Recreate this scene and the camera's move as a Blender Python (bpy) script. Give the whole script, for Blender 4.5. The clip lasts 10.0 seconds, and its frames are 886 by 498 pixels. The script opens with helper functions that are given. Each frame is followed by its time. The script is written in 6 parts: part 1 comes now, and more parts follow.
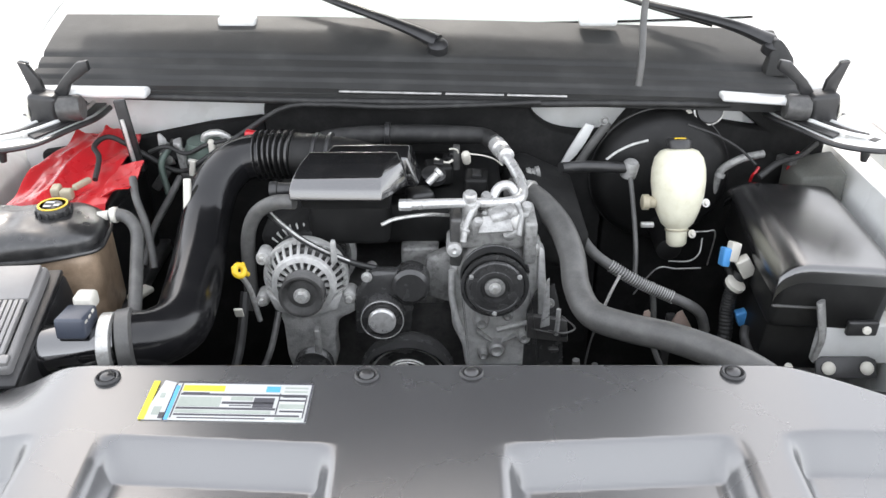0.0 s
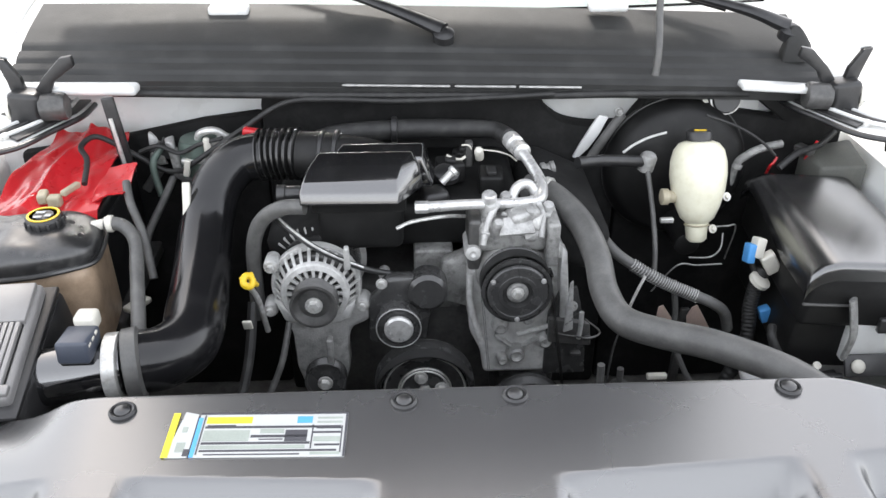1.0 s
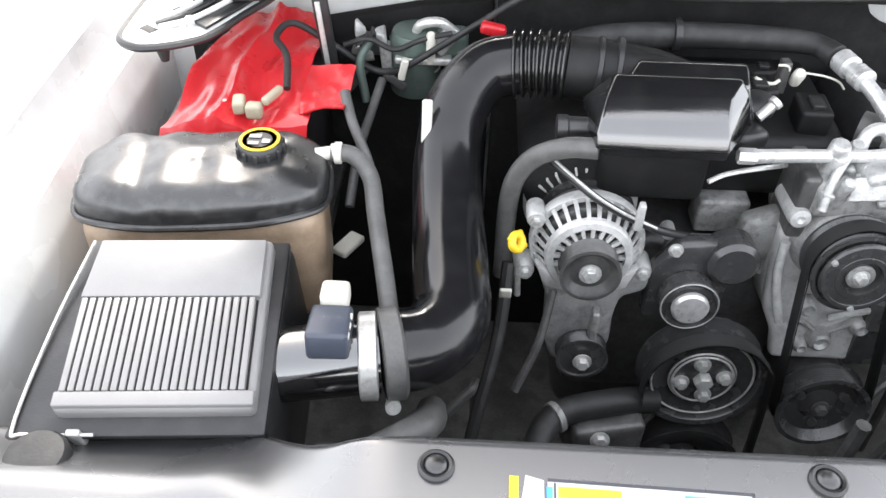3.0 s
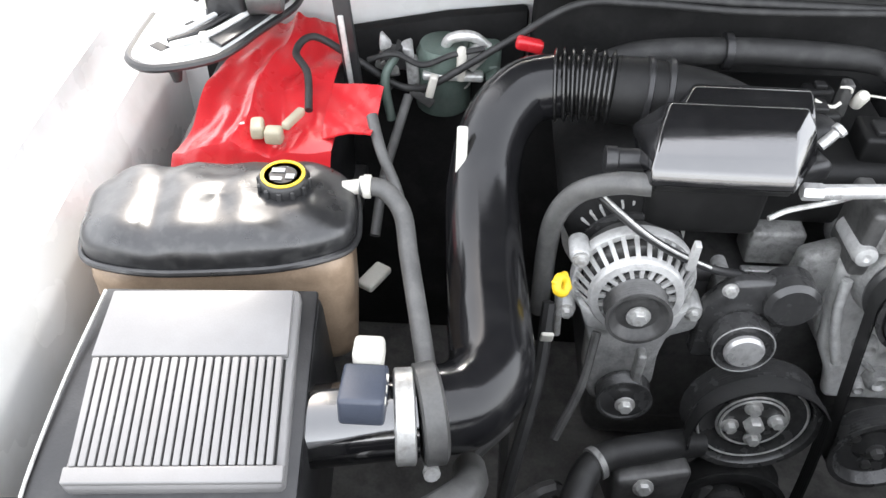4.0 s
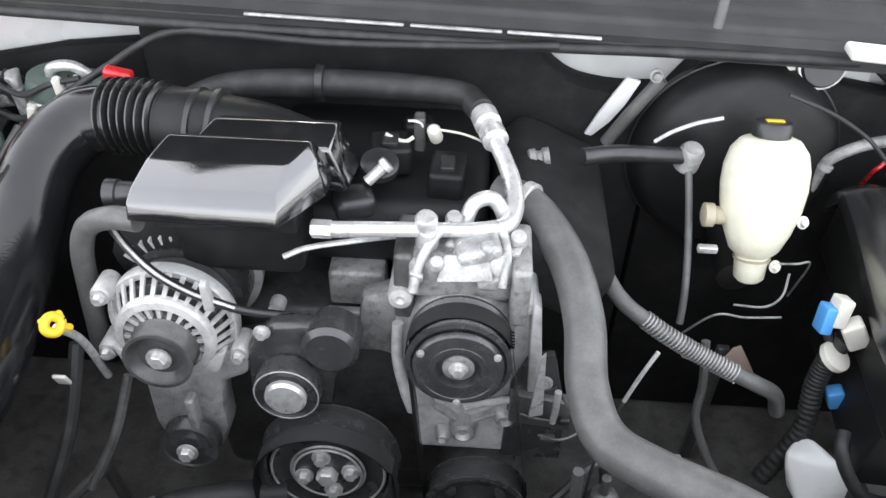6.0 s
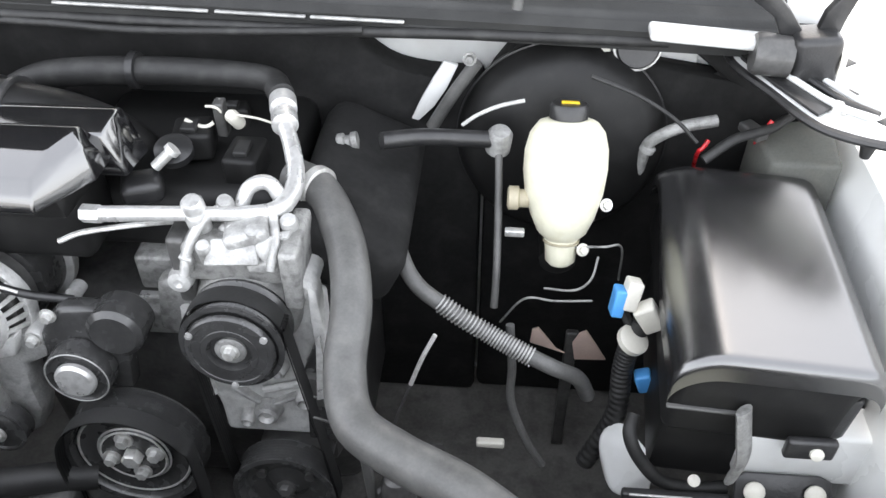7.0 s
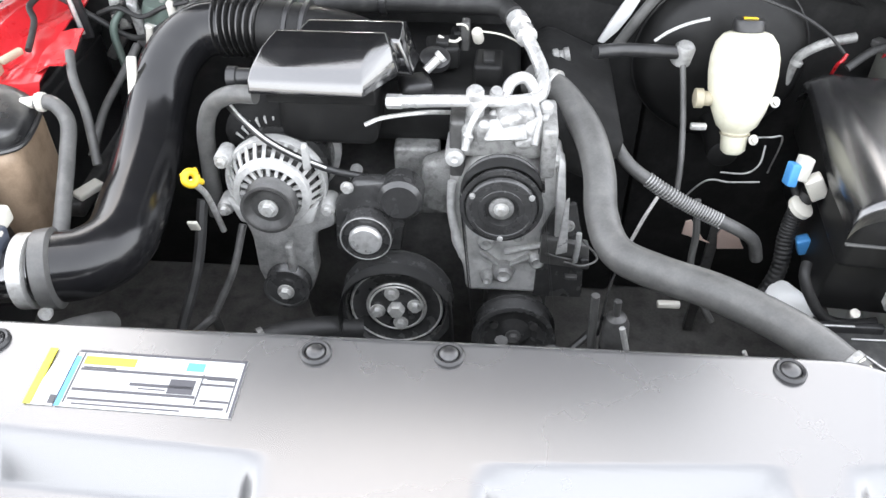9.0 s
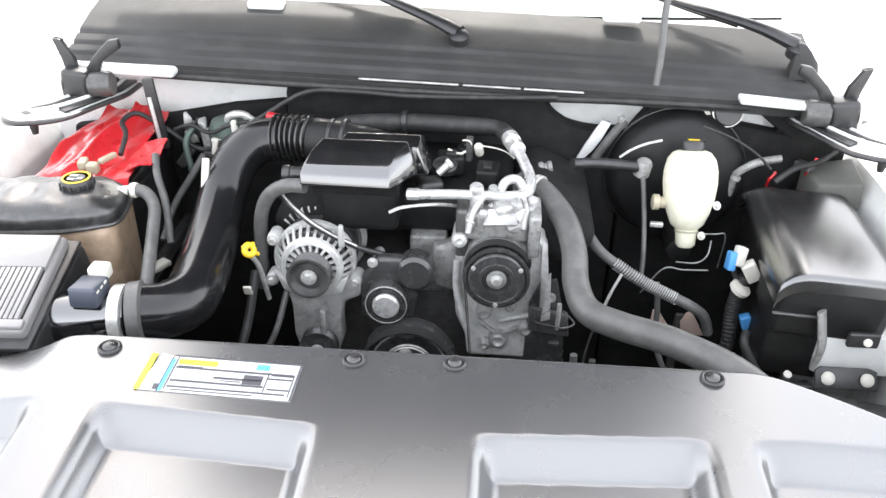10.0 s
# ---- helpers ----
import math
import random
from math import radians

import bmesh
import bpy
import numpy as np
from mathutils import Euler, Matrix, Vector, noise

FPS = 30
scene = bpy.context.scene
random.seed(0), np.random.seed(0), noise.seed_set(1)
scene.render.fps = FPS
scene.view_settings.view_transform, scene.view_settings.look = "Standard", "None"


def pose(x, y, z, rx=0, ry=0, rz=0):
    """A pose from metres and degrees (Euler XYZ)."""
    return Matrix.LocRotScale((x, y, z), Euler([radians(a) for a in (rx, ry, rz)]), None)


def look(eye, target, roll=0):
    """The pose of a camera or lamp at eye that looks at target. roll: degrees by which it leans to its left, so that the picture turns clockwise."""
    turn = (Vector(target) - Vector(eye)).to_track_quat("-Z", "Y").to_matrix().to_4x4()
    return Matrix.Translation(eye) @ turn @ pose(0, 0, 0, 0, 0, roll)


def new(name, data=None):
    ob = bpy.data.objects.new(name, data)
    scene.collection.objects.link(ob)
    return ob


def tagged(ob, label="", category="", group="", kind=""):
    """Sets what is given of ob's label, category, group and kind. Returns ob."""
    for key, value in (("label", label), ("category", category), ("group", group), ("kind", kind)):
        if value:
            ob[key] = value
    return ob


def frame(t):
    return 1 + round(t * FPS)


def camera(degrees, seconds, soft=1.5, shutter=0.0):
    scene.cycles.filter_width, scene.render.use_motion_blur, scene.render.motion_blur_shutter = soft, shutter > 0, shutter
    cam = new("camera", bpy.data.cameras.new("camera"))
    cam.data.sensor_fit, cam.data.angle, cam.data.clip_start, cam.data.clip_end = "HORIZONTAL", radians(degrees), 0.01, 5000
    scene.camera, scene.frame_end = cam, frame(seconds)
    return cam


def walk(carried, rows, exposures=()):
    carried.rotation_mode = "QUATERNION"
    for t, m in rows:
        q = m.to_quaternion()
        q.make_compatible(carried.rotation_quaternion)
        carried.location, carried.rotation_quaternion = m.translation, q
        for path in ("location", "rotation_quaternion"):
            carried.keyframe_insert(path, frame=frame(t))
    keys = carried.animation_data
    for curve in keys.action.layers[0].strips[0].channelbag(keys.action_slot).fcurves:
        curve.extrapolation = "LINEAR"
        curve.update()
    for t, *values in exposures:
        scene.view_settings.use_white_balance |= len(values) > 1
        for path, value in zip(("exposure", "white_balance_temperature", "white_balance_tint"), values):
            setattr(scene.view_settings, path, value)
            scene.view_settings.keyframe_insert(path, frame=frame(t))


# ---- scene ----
cam = camera(56.7, 10.0, soft=1.5)
PATH = [
    (0.0, 0.0031, -0.0003, 1.7503, 59.92, 0.10, 0.10),
    (0.5, -0.0071, 0.0156, 1.7505, 59.09, -0.05, -0.14),
    (1.0, -0.0865, 0.0900, 1.7548, 58.24, -0.11, -2.50),
    (1.5, -0.1845, 0.1733, 1.7459, 57.48, -0.10, -3.63),
    (2.0, -0.2191, 0.2587, 1.7169, 55.83, -0.85, 1.13),
    (2.5, -0.3304, 0.3519, 1.7002, 52.10, -1.46, 3.05),
    (2.7, -0.3789, 0.3920, 1.6924, 50.45, -1.15, 2.67),
    (3.8, -0.4727, 0.5308, 1.6772, 44.47, -1.10, 2.51),
    (4.0, -0.4771, 0.5508, 1.6842, 46.57, -1.12, 2.72),
    (4.5, -0.4013, 0.6017, 1.6826, 50.47, 0.01, 1.77),
    (5.0, -0.1870, 0.6227, 1.6746, 49.90, 0.14, 3.80),
    (5.5, -0.0560, 0.6303, 1.6620, 49.87, 0.26, 3.69),
    (6.0, 0.0955, 0.6199, 1.6630, 49.12, -1.29, 3.39),
    (6.2, 0.1929, 0.6225, 1.6669, 49.06, -1.36, 4.66),
    (7.3, 0.3944, 0.6327, 1.6529, 47.43, 0.29, 4.46),
    (7.5, 0.3741, 0.6211, 1.6421, 43.63, -0.53, 4.37),
    (8.0, 0.3164, 0.5522, 1.6488, 43.52, -0.44, 6.42),
    (8.5, 0.1793, 0.4289, 1.6809, 45.76, -0.56, 5.86),
    (9.0, 0.0694, 0.3016, 1.7111, 48.07, 0.14, 3.70),
    (9.5, 0.0490, 0.1572, 1.7494, 53.06, -0.71, 3.74),
    (10.0, 0.0773, -0.0151, 1.7793, 58.59, -0.83, 4.31),
]
walk(cam, [(row[0], pose(*row[1:])) for row in PATH], exposures=[(0.0, 0.9, 6700, 10), (1.0, 0.85, 6700, 10), (2.5, 1.2, 6700, 10), (4.0, 1.3, 6700, 10), (4.5, 1.37, 6700, 10), (5.5, 1.29, 6700, 10), (7.5, 1.42, 6700, 10), (8.5, 1.6, 6700, 10), (9.0, 1.64, 6700, 10), (10.0, 1.45, 6700, 10)])

# ---- world and sun: bright hazy sky ----
world = bpy.data.worlds.new("sky")
scene.world = world
world.use_nodes = True
wn = world.node_tree.nodes
sky = wn.new("ShaderNodeTexSky")
sky.sky_type, sky.sun_disc = "NISHITA", False
sky.sun_elevation, sky.sun_rotation = radians(48), radians(-8)
sky.air_density, sky.dust_density, sky.ozone_density = 1.0, 6.0, 1.0
wn["Background"].inputs["Strength"].default_value = 0.15
haze = wn.new("ShaderNodeMix")   # an even high haze over the whole sky
haze.data_type = "RGBA"
haze.inputs["Factor"].default_value = 0.65
way = wn.new("ShaderNodeTexCoord")
height = wn.new("ShaderNodeSeparateXYZ")
world.node_tree.links.new(way.outputs["Generated"], height.inputs[0])
fade = wn.new("ShaderNodeValToRGB")   # brighter towards the horizon, as hazy skies are
fade.color_ramp.interpolation = "EASE"
fade.color_ramp.elements[0].position, fade.color_ramp.elements[1].position = 0.05, 0.95
fade.color_ramp.elements[0].color = (14.0, 14.5, 15.4, 1)
fade.color_ramp.elements[1].color = (8.6, 9.0, 9.8, 1)
world.node_tree.links.new(height.outputs["Z"], fade.inputs[0])
world.node_tree.links.new(fade.outputs[0], haze.inputs[7])
world.node_tree.links.new(sky.outputs[0], haze.inputs[6])
world.node_tree.links.new(haze.outputs[2], wn["Background"].inputs["Color"])
sun = new("sun", bpy.data.lights.new("sun", "SUN"))
sun.data.energy, sun.data.angle, sun.data.color = 1.6, radians(8), (1.0, 0.98, 0.95)
sun.matrix_world = look((-0.94, 7.7, 8.5), (0, 1, 1))


# ---- materials ----
def material(name, color, rough=0.5, metal=0.0, vary=0.25, scale=14.0, grain=320.0, bump=0.15, coat=0.0,
             rough_vary=0.12, dirt=None, dirt_amount=0.0, ior=1.5, transmission=0.0, island=0.0):
    """A surface with broad stains, fine grain, uneven gloss and, where given, settled dirt."""
    m = bpy.data.materials.new(name)
    m.use_nodes = True
    nt = m.node_tree
    b = nt.nodes["Principled BSDF"]
    co = nt.nodes.new("ShaderNodeTexCoord")
    big = nt.nodes.new("ShaderNodeTexNoise")
    big.inputs["Scale"].default_value, big.inputs["Detail"].default_value = scale, 5
    fine = nt.nodes.new("ShaderNodeTexNoise")
    fine.inputs["Scale"].default_value, fine.inputs["Detail"].default_value = grain, 3
    for n in (big, fine):
        nt.links.new(co.outputs["Object"], n.inputs["Vector"])
    add = nt.nodes.new("ShaderNodeMath")
    add.operation = "MULTIPLY_ADD"
    add.inputs[1].default_value = 0.35
    nt.links.new(fine.outputs["Fac"], add.inputs[0])
    nt.links.new(big.outputs["Fac"], add.inputs[2])
    ramp = nt.nodes.new("ShaderNodeValToRGB")
    ramp.color_ramp.elements[0].position, ramp.color_ramp.elements[1].position = 0.35, 1.0
    ramp.color_ramp.elements[0].color = (*[c * (1 - vary) for c in color], 1)
    ramp.color_ramp.elements[1].color = (*[min(1, c * (1 + vary)) for c in color], 1)
    nt.links.new(add.outputs[0], ramp.inputs[0])
    last = ramp.outputs[0]
    if dirt:
        mix = nt.nodes.new("ShaderNodeMix")
        mix.data_type = "RGBA"
        spots = nt.nodes.new("ShaderNodeTexNoise")
        spots.inputs["Scale"].default_value, spots.inputs["Detail"].default_value = scale * 2.7, 8
        nt.links.new(co.outputs["Object"], spots.inputs["Vector"])
        cut = nt.nodes.new("ShaderNodeMapRange")
        cut.inputs["From Min"].default_value, cut.inputs["From Max"].default_value = 0.48, 0.72
        cut.inputs["To Max"].default_value = dirt_amount
        nt.links.new(spots.outputs["Fac"], cut.inputs["Value"])
        nt.links.new(cut.outputs[0], mix.inputs["Factor"])
        nt.links.new(last, mix.inputs[6])
        mix.inputs[7].default_value = (*dirt, 1)
        last = mix.outputs[2]
    nt.links.new(last, b.inputs["Base Color"])
    rr = nt.nodes.new("ShaderNodeMapRange")
    rr.inputs["To Min"].default_value, rr.inputs["To Max"].default_value = max(0.02, rough - rough_vary), min(1, rough + rough_vary)
    nt.links.new(big.outputs["Fac"], rr.inputs["Value"])
    nt.links.new(rr.outputs[0], b.inputs["Roughness"])
    if bump:
        bp = nt.nodes.new("ShaderNodeBump")
        bp.inputs["Strength"].default_value, bp.inputs["Distance"].default_value = bump, 0.002
        nt.links.new(fine.outputs["Fac"], bp.inputs["Height"])
        nt.links.new(bp.outputs[0], b.inputs["Normal"])
    b.inputs["Metallic"].default_value, b.inputs["IOR"].default_value = metal, ior
    b.inputs["Coat Weight"].default_value, b.inputs["Coat Roughness"].default_value = coat, max(0.03, rough * 0.4)
    b.inputs["Transmission Weight"].default_value = transmission
    return m


DUST = (0.20, 0.20, 0.19)
M_BLACK = material("black_plastic", (0.021, 0.021, 0.022), 0.34, ior=1.6, dirt=DUST, dirt_amount=0.08)
M_GLOSS = material("glossy_black_plastic", (0.008, 0.008, 0.009), 0.09, rough_vary=0.04, bump=0.02, ior=2.6, dirt=DUST, dirt_amount=0.05)
M_DUCT = material("duct_black_plastic", (0.010, 0.010, 0.011), 0.15, rough_vary=0.08, bump=0.06, ior=1.55, dirt=DUST, dirt_amount=0.03)
M_RUBBER = material("black_rubber", (0.022, 0.022, 0.022), 0.55, dirt=DUST, dirt_amount=0.12)
M_HOSE = material("weathered_rubber_hose", (0.105, 0.105, 0.102), 0.40, vary=0.35, dirt=(0.2, 0.19, 0.18), dirt_amount=0.25, scale=25, bump=0.1)
M_COVER = material("grey_cover_plastic", (0.055, 0.056, 0.058), 0.27, vary=0.12, scale=5, grain=260, bump=0.010, rough_vary=0.06, ior=2.6)
M_LID = material("grey_lid_plastic", (0.25, 0.245, 0.243), 0.32, vary=0.14, scale=12, grain=700, bump=0.06, rough_vary=0.08, ior=1.6, dirt=(0.2, 0.19, 0.18), dirt_amount=0.3)
M_LIDBLACK = material("lid_dark_plastic", (0.012, 0.012, 0.013), 0.24, rough_vary=0.05, bump=0.04, ior=2.5, scale=8, grain=700, dirt=DUST, dirt_amount=0.05)
M_TANK = material("tank_black_plastic", (0.020, 0.020, 0.021), 0.31, vary=0.4, rough_vary=0.14, bump=0.05, ior=1.8, scale=26, dirt=DUST, dirt_amount=0.16)
M_TAUPE = material("pinkish_pale", (0.74, 0.57, 0.49), 0.6, vary=0.15)
M_ALU = material("cast_aluminium", (0.46, 0.46, 0.45), 0.42, 0.3, vary=0.5, scale=22, grain=300, bump=0.5, dirt=(0.12, 0.115, 0.11), dirt_amount=0.5)
M_ALU_DARK = material("grimy_cast_aluminium", (0.33, 0.33, 0.32), 0.45, 0.25, vary=0.45, scale=30, grain=420, bump=0.6, dirt=(0.09, 0.088, 0.085), dirt_amount=0.7)
M_TUBE = material("bright_aluminium_tube", (0.66, 0.66, 0.65), 0.30, 0.5, vary=0.15, scale=40, bump=0.1, dirt=(0.25, 0.24, 0.22), dirt_amount=0.4)
M_STEEL = material("zinc_steel", (0.70, 0.70, 0.68), 0.34, 0.5, vary=0.2, scale=40, bump=0.2, dirt=(0.2, 0.16, 0.12), dirt_amount=0.4)
M_IRON = material("dark_iron", (0.095, 0.094, 0.092), 0.34, 0.25, vary=0.6, scale=24, grain=140, bump=0.25, dirt=(0.14, 0.138, 0.135), dirt_amount=0.5)
M_GRIME = material("road_grime", (0.14, 0.136, 0.128), 0.75, vary=0.6, scale=11, grain=160, bump=0.4, dirt=(0.06, 0.058, 0.055), dirt_amount=0.7)
M_DUSTY = material("dusty_black_steel", (0.050, 0.050, 0.050), 0.45, vary=0.5, scale=16, bump=0.15, dirt=DUST, dirt_amount=0.35)
M_PULLEY = material("black_painted_steel", (0.050, 0.050, 0.050), 0.26, 0.1, vary=0.3, scale=30, bump=0.06, ior=1.7, dirt=(0.10, 0.10, 0.10), dirt_amount=0.3)
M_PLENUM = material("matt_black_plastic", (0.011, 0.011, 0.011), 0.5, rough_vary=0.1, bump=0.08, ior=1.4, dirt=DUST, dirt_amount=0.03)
M_ALU_CLEAN = material("clean_cast_aluminium", (0.66, 0.66, 0.645), 0.38, 0.3, vary=0.2, scale=34, grain=500, bump=0.4, dirt=(0.12, 0.115, 0.11), dirt_amount=0.3)
M_WHITE = material("white_body_paint", (0.80, 0.81, 0.80), 0.28, vary=0.05, scale=6, grain=900, bump=0.01, coat=0.8, dirt=(0.45, 0.43, 0.38), dirt_amount=0.25)
M_RED = material("red_plastic_sheet", (0.62, 0.022, 0.03), 0.28, vary=0.14, scale=18, bump=0.08, coat=0.5)
M_TAN = material("tan_tank_plastic", (0.36, 0.265, 0.185), 0.42, vary=0.3, scale=12, bump=0.08, dirt=(0.12, 0.08, 0.05), dirt_amount=0.5)
M_CREAM = material("cream_translucent_plastic", (0.84, 0.82, 0.66), 0.36, vary=0.08, scale=22, bump=0.05, dirt=(0.6, 0.55, 0.35), dirt_amount=0.3)
M_YELLOW = material("yellow_plastic", (0.85, 0.58, 0.03), 0.4, vary=0.1)
M_PALE = material("pale_plastic", (0.68, 0.66, 0.59), 0.45, vary=0.12)
M_TAN_PALE = material("aged_cream_plastic", (0.42, 0.38, 0.28), 0.45, vary=0.2)
M_APRON = material("dusty_grey_paint", (0.11, 0.113, 0.102), 0.6, vary=0.4, scale=9, dirt=(0.15, 0.14, 0.12), dirt_amount=0.5)
M_BLUE = material("blue_plastic", (0.08, 0.33, 0.72), 0.4, vary=0.12)
M_LABEL = material("label_paper", (0.56, 0.57, 0.56), 0.45, vary=0.07, scale=30, bump=0.05)
M_LABEL_YELLOW = material("label_yellow_ink", (0.80, 0.70, 0.05), 0.45, vary=0.1)
M_LABEL_BLUE = material("label_blue_ink", (0.10, 0.40, 0.80), 0.45, vary=0.1)
M_LABEL_INK = material("label_dark_ink", (0.07, 0.07, 0.08), 0.5, vary=0.2)
M_LABEL_GREY = material("label_grey_ink", (0.36, 0.40, 0.36), 0.5, vary=0.2)
M_INSUL = material("firewall_insulation", (0.016, 0.016, 0.016), 0.85, vary=0.5, scale=9, grain=120, bump=0.4, dirt=DUST, dirt_amount=0.05, ior=1.3)
M_COWL = material("cowl_grey_plastic", (0.030, 0.0305, 0.030), 0.6, vary=0.18, scale=5, bump=0.2, dirt=DUST, dirt_amount=0.10)
M_GREYBLUE = material("slate_plastic", (0.065, 0.075, 0.10), 0.35, vary=0.15)
M_GREEN = material("green_grey_parts", (0.11, 0.15, 0.13), 0.45, 0.3, vary=0.3, dirt=DUST, dirt_amount=0.3)
M_BELT = material("ribbed_belt", (0.060, 0.060, 0.060), 0.5, vary=0.2)
M_BELLOWS = material("ribbed_bellows_rubber", (0.014, 0.014, 0.014), 0.26, rough_vary=0.08, ior=1.8, dirt=DUST, dirt_amount=0.08)
M_CONCRETE = material("concrete", (0.50, 0.49, 0.47), 0.85, vary=0.2, scale=1.5, grain=60, bump=0.5, dirt=(0.12, 0.11, 0.10), dirt_amount=0.4)
M_GLASS = material("windshield_glass", (0.93, 0.97, 0.95), 0.04, vary=0.02, scale=3, bump=0.0, rough_vary=0.02, transmission=1.0)
M_GLASS_BACK = material("pale_glass_backing", (0.80, 0.82, 0.81), 0.5, vary=0.05, scale=4, grain=200, bump=0.1)


# ---- building helpers ----
BASE = {}


def thing(name, at, label, category, group="", kind=""):
    """An Empty at the foot of a thing; its parts are made in world metres."""
    ob = new(name)
    ob.empty_display_size = 0.02
    ob.location = at
    BASE[ob.name] = Vector(at)
    return tagged(ob, label, category, group, kind)


def part(name, bm, mat, parent, label="", smooth=40):
    root = parent
    while root.parent:
        root = root.parent
    base = BASE[root.name]
    bmesh.ops.translate(bm, verts=bm.verts, vec=-base)
    me = bpy.data.meshes.new(name)
    bm.normal_update()
    for f in bm.faces:
        f.smooth = smooth > 0
    for e in bm.edges:
        if len(e.link_faces) == 2 and e.calc_face_angle(0) > radians(smooth):
            e.smooth = False
    bm.to_mesh(me)
    bm.free()
    me.materials.append(mat)
    ob = new(name, me)
    ob.parent = parent
    return tagged(ob, label)


def setting(name, bm, mat, label, category="", smooth=40):
    """A single-mesh piece of the setting."""
    me = bpy.data.meshes.new(name)
    for f in bm.faces:
        f.smooth = smooth > 0
    bm.normal_update()
    for e in bm.edges:
        if len(e.link_faces) == 2 and e.calc_face_angle(0) > radians(smooth):
            e.smooth = False
    bm.to_mesh(me)
    bm.free()
    me.materials.append(mat)
    ob = new(name, me)
    BASE[ob.name] = Vector((0, 0, 0))
    return tagged(ob, label, category, kind="structure")


def spline(points, steps=8):
    """Points along a smooth curve through the given ones, with where each lies among them."""
    p = [Vector(q) for q in points]
    p = [p[0] * 2 - p[1]] + p + [p[-1] * 2 - p[-2]]
    out = []
    for i in range(1, len(p) - 2):
        for k in range(steps):
            t = k / steps
            a, b, c, d = p[i - 1:i + 3]
            out.append((0.5 * (2 * b + (c - a) * t + (2 * a - 5 * b + 4 * c - d) * t * t + (3 * b - a - 3 * c + d) * t ** 3), i - 1 + t))
    out.append((p[-2], len(points) - 1))
    return out


def tube(points, radius, seg=14, steps=8, rings=None, hollow=False, flat=1.0):
    """A round pipe along a smooth curve. radius: a number or one per point. rings: (first, last, count, depth) of a ribbed stretch."""
    bm = bmesh.new()
    line = spline(points, steps)
    if rings:
        a, b, count, depth = rings
        extra = []
        for i in range(count * 6 + 1):
            u = a + (b - a) * i / (count * 6)
            k = min(int(u * steps), len(line) - 2)
            f = u * steps - k
            extra.append((line[k][0].lerp(line[k + 1][0], f), u))
        line = [q for q in line if not a <= q[1] <= b] + extra
        line.sort(key=lambda q: q[1])
    last = None
    side = None
    for n, (c, u) in enumerate(line):
        ahead = (line[min(n + 1, len(line) - 1)][0] - line[max(n - 1, 0)][0]).normalized()
        if side is None:
            side = ahead.orthogonal().normalized() if abs(ahead.z) > 0.95 else ahead.cross(Vector((0, 0, 1))).normalized()
        side = (side - ahead * side.dot(ahead)).normalized()
        up = side.cross(ahead)
        r = radius if isinstance(radius, (int, float)) else np.interp(u, range(len(radius)), radius)
        if rings and rings[0] <= u <= rings[1]:
            r += rings[3] * math.sin(2 * math.pi * (u - rings[0]) / (rings[1] - rings[0]) * rings[2])
        ring = [bm.verts.new(c + side * (math.cos(2 * math.pi * k / seg) * r) + up * (math.sin(2 * math.pi * k / seg) * r * flat)) for k in range(seg)]
        if last:
            for k in range(seg):
                bm.faces.new((last[k], last[(k + 1) % seg], ring[(k + 1) % seg], ring[k]))
        else:
            bm.faces.new(ring[::-1])
        last = ring
    bm.faces.new(last)
    bmesh.ops.recalc_face_normals(bm, faces=bm.faces)
    return bm


def frame_to(axis):
    """A turn that carries +z to the axis."""
    return Vector(axis).normalized().to_track_quat("Z", "Y").to_matrix().to_4x4()


def lathe(profile, at, axis, seg=32, bm=None, ring=False):
    """A turned solid: (radius, height along the axis) from one end to the other, or a ring whose profile closes on itself."""
    bm = bm or bmesh.new()
    m = Matrix.Translation(at) @ frame_to(axis)
    loops = []
    for r, h in profile:
        r = max(r, 0.0003)
        loops.append([bm.verts.new(m @ Vector((r * math.cos(2 * math.pi * k / seg), r * math.sin(2 * math.pi * k / seg), h))) for k in range(seg)])
    for n in range(len(loops) if ring else len(loops) - 1):
        a, b = loops[n], loops[(n + 1) % len(loops)]
        for k in range(seg):
            bm.faces.new((a[k], a[(k + 1) % seg], b[(k + 1) % seg], b[k]))
    if not ring:
        bm.faces.new(loops[0][::-1])
        bm.faces.new(loops[-1])
    bmesh.ops.recalc_face_normals(bm, faces=bm.faces)
    return bm


def rbox(size, at, bevel=0.004, m=None, segs=3, shape=None, bm=None):
    """A rounded box; shape(v) may move its eight corners before the edges are rounded."""
    one = bmesh.new()
    bmesh.ops.create_cube(one, size=1.0)
    for v in one.verts:
        v.co = Vector((v.co.x * size[0], v.co.y * size[1], v.co.z * size[2]))
        if shape:
            v.co = Vector(shape(v.co.copy()))
    if bevel:
        bmesh.ops.bevel(one, geom=one.edges[:], offset=bevel, segments=segs, profile=0.5, affect="EDGES", clamp_overlap=True)
    bmesh.ops.transform(one, matrix=Matrix.Translation(at) @ (m or Matrix()), verts=one.verts)
    return merge(bm, one)


def merge(bm, one):
    if bm is None:
        return one
    me = bpy.data.meshes.new("joined")
    one.to_mesh(me)
    one.free()
    bm.from_mesh(me)
    bpy.data.meshes.remove(me)
    return bm


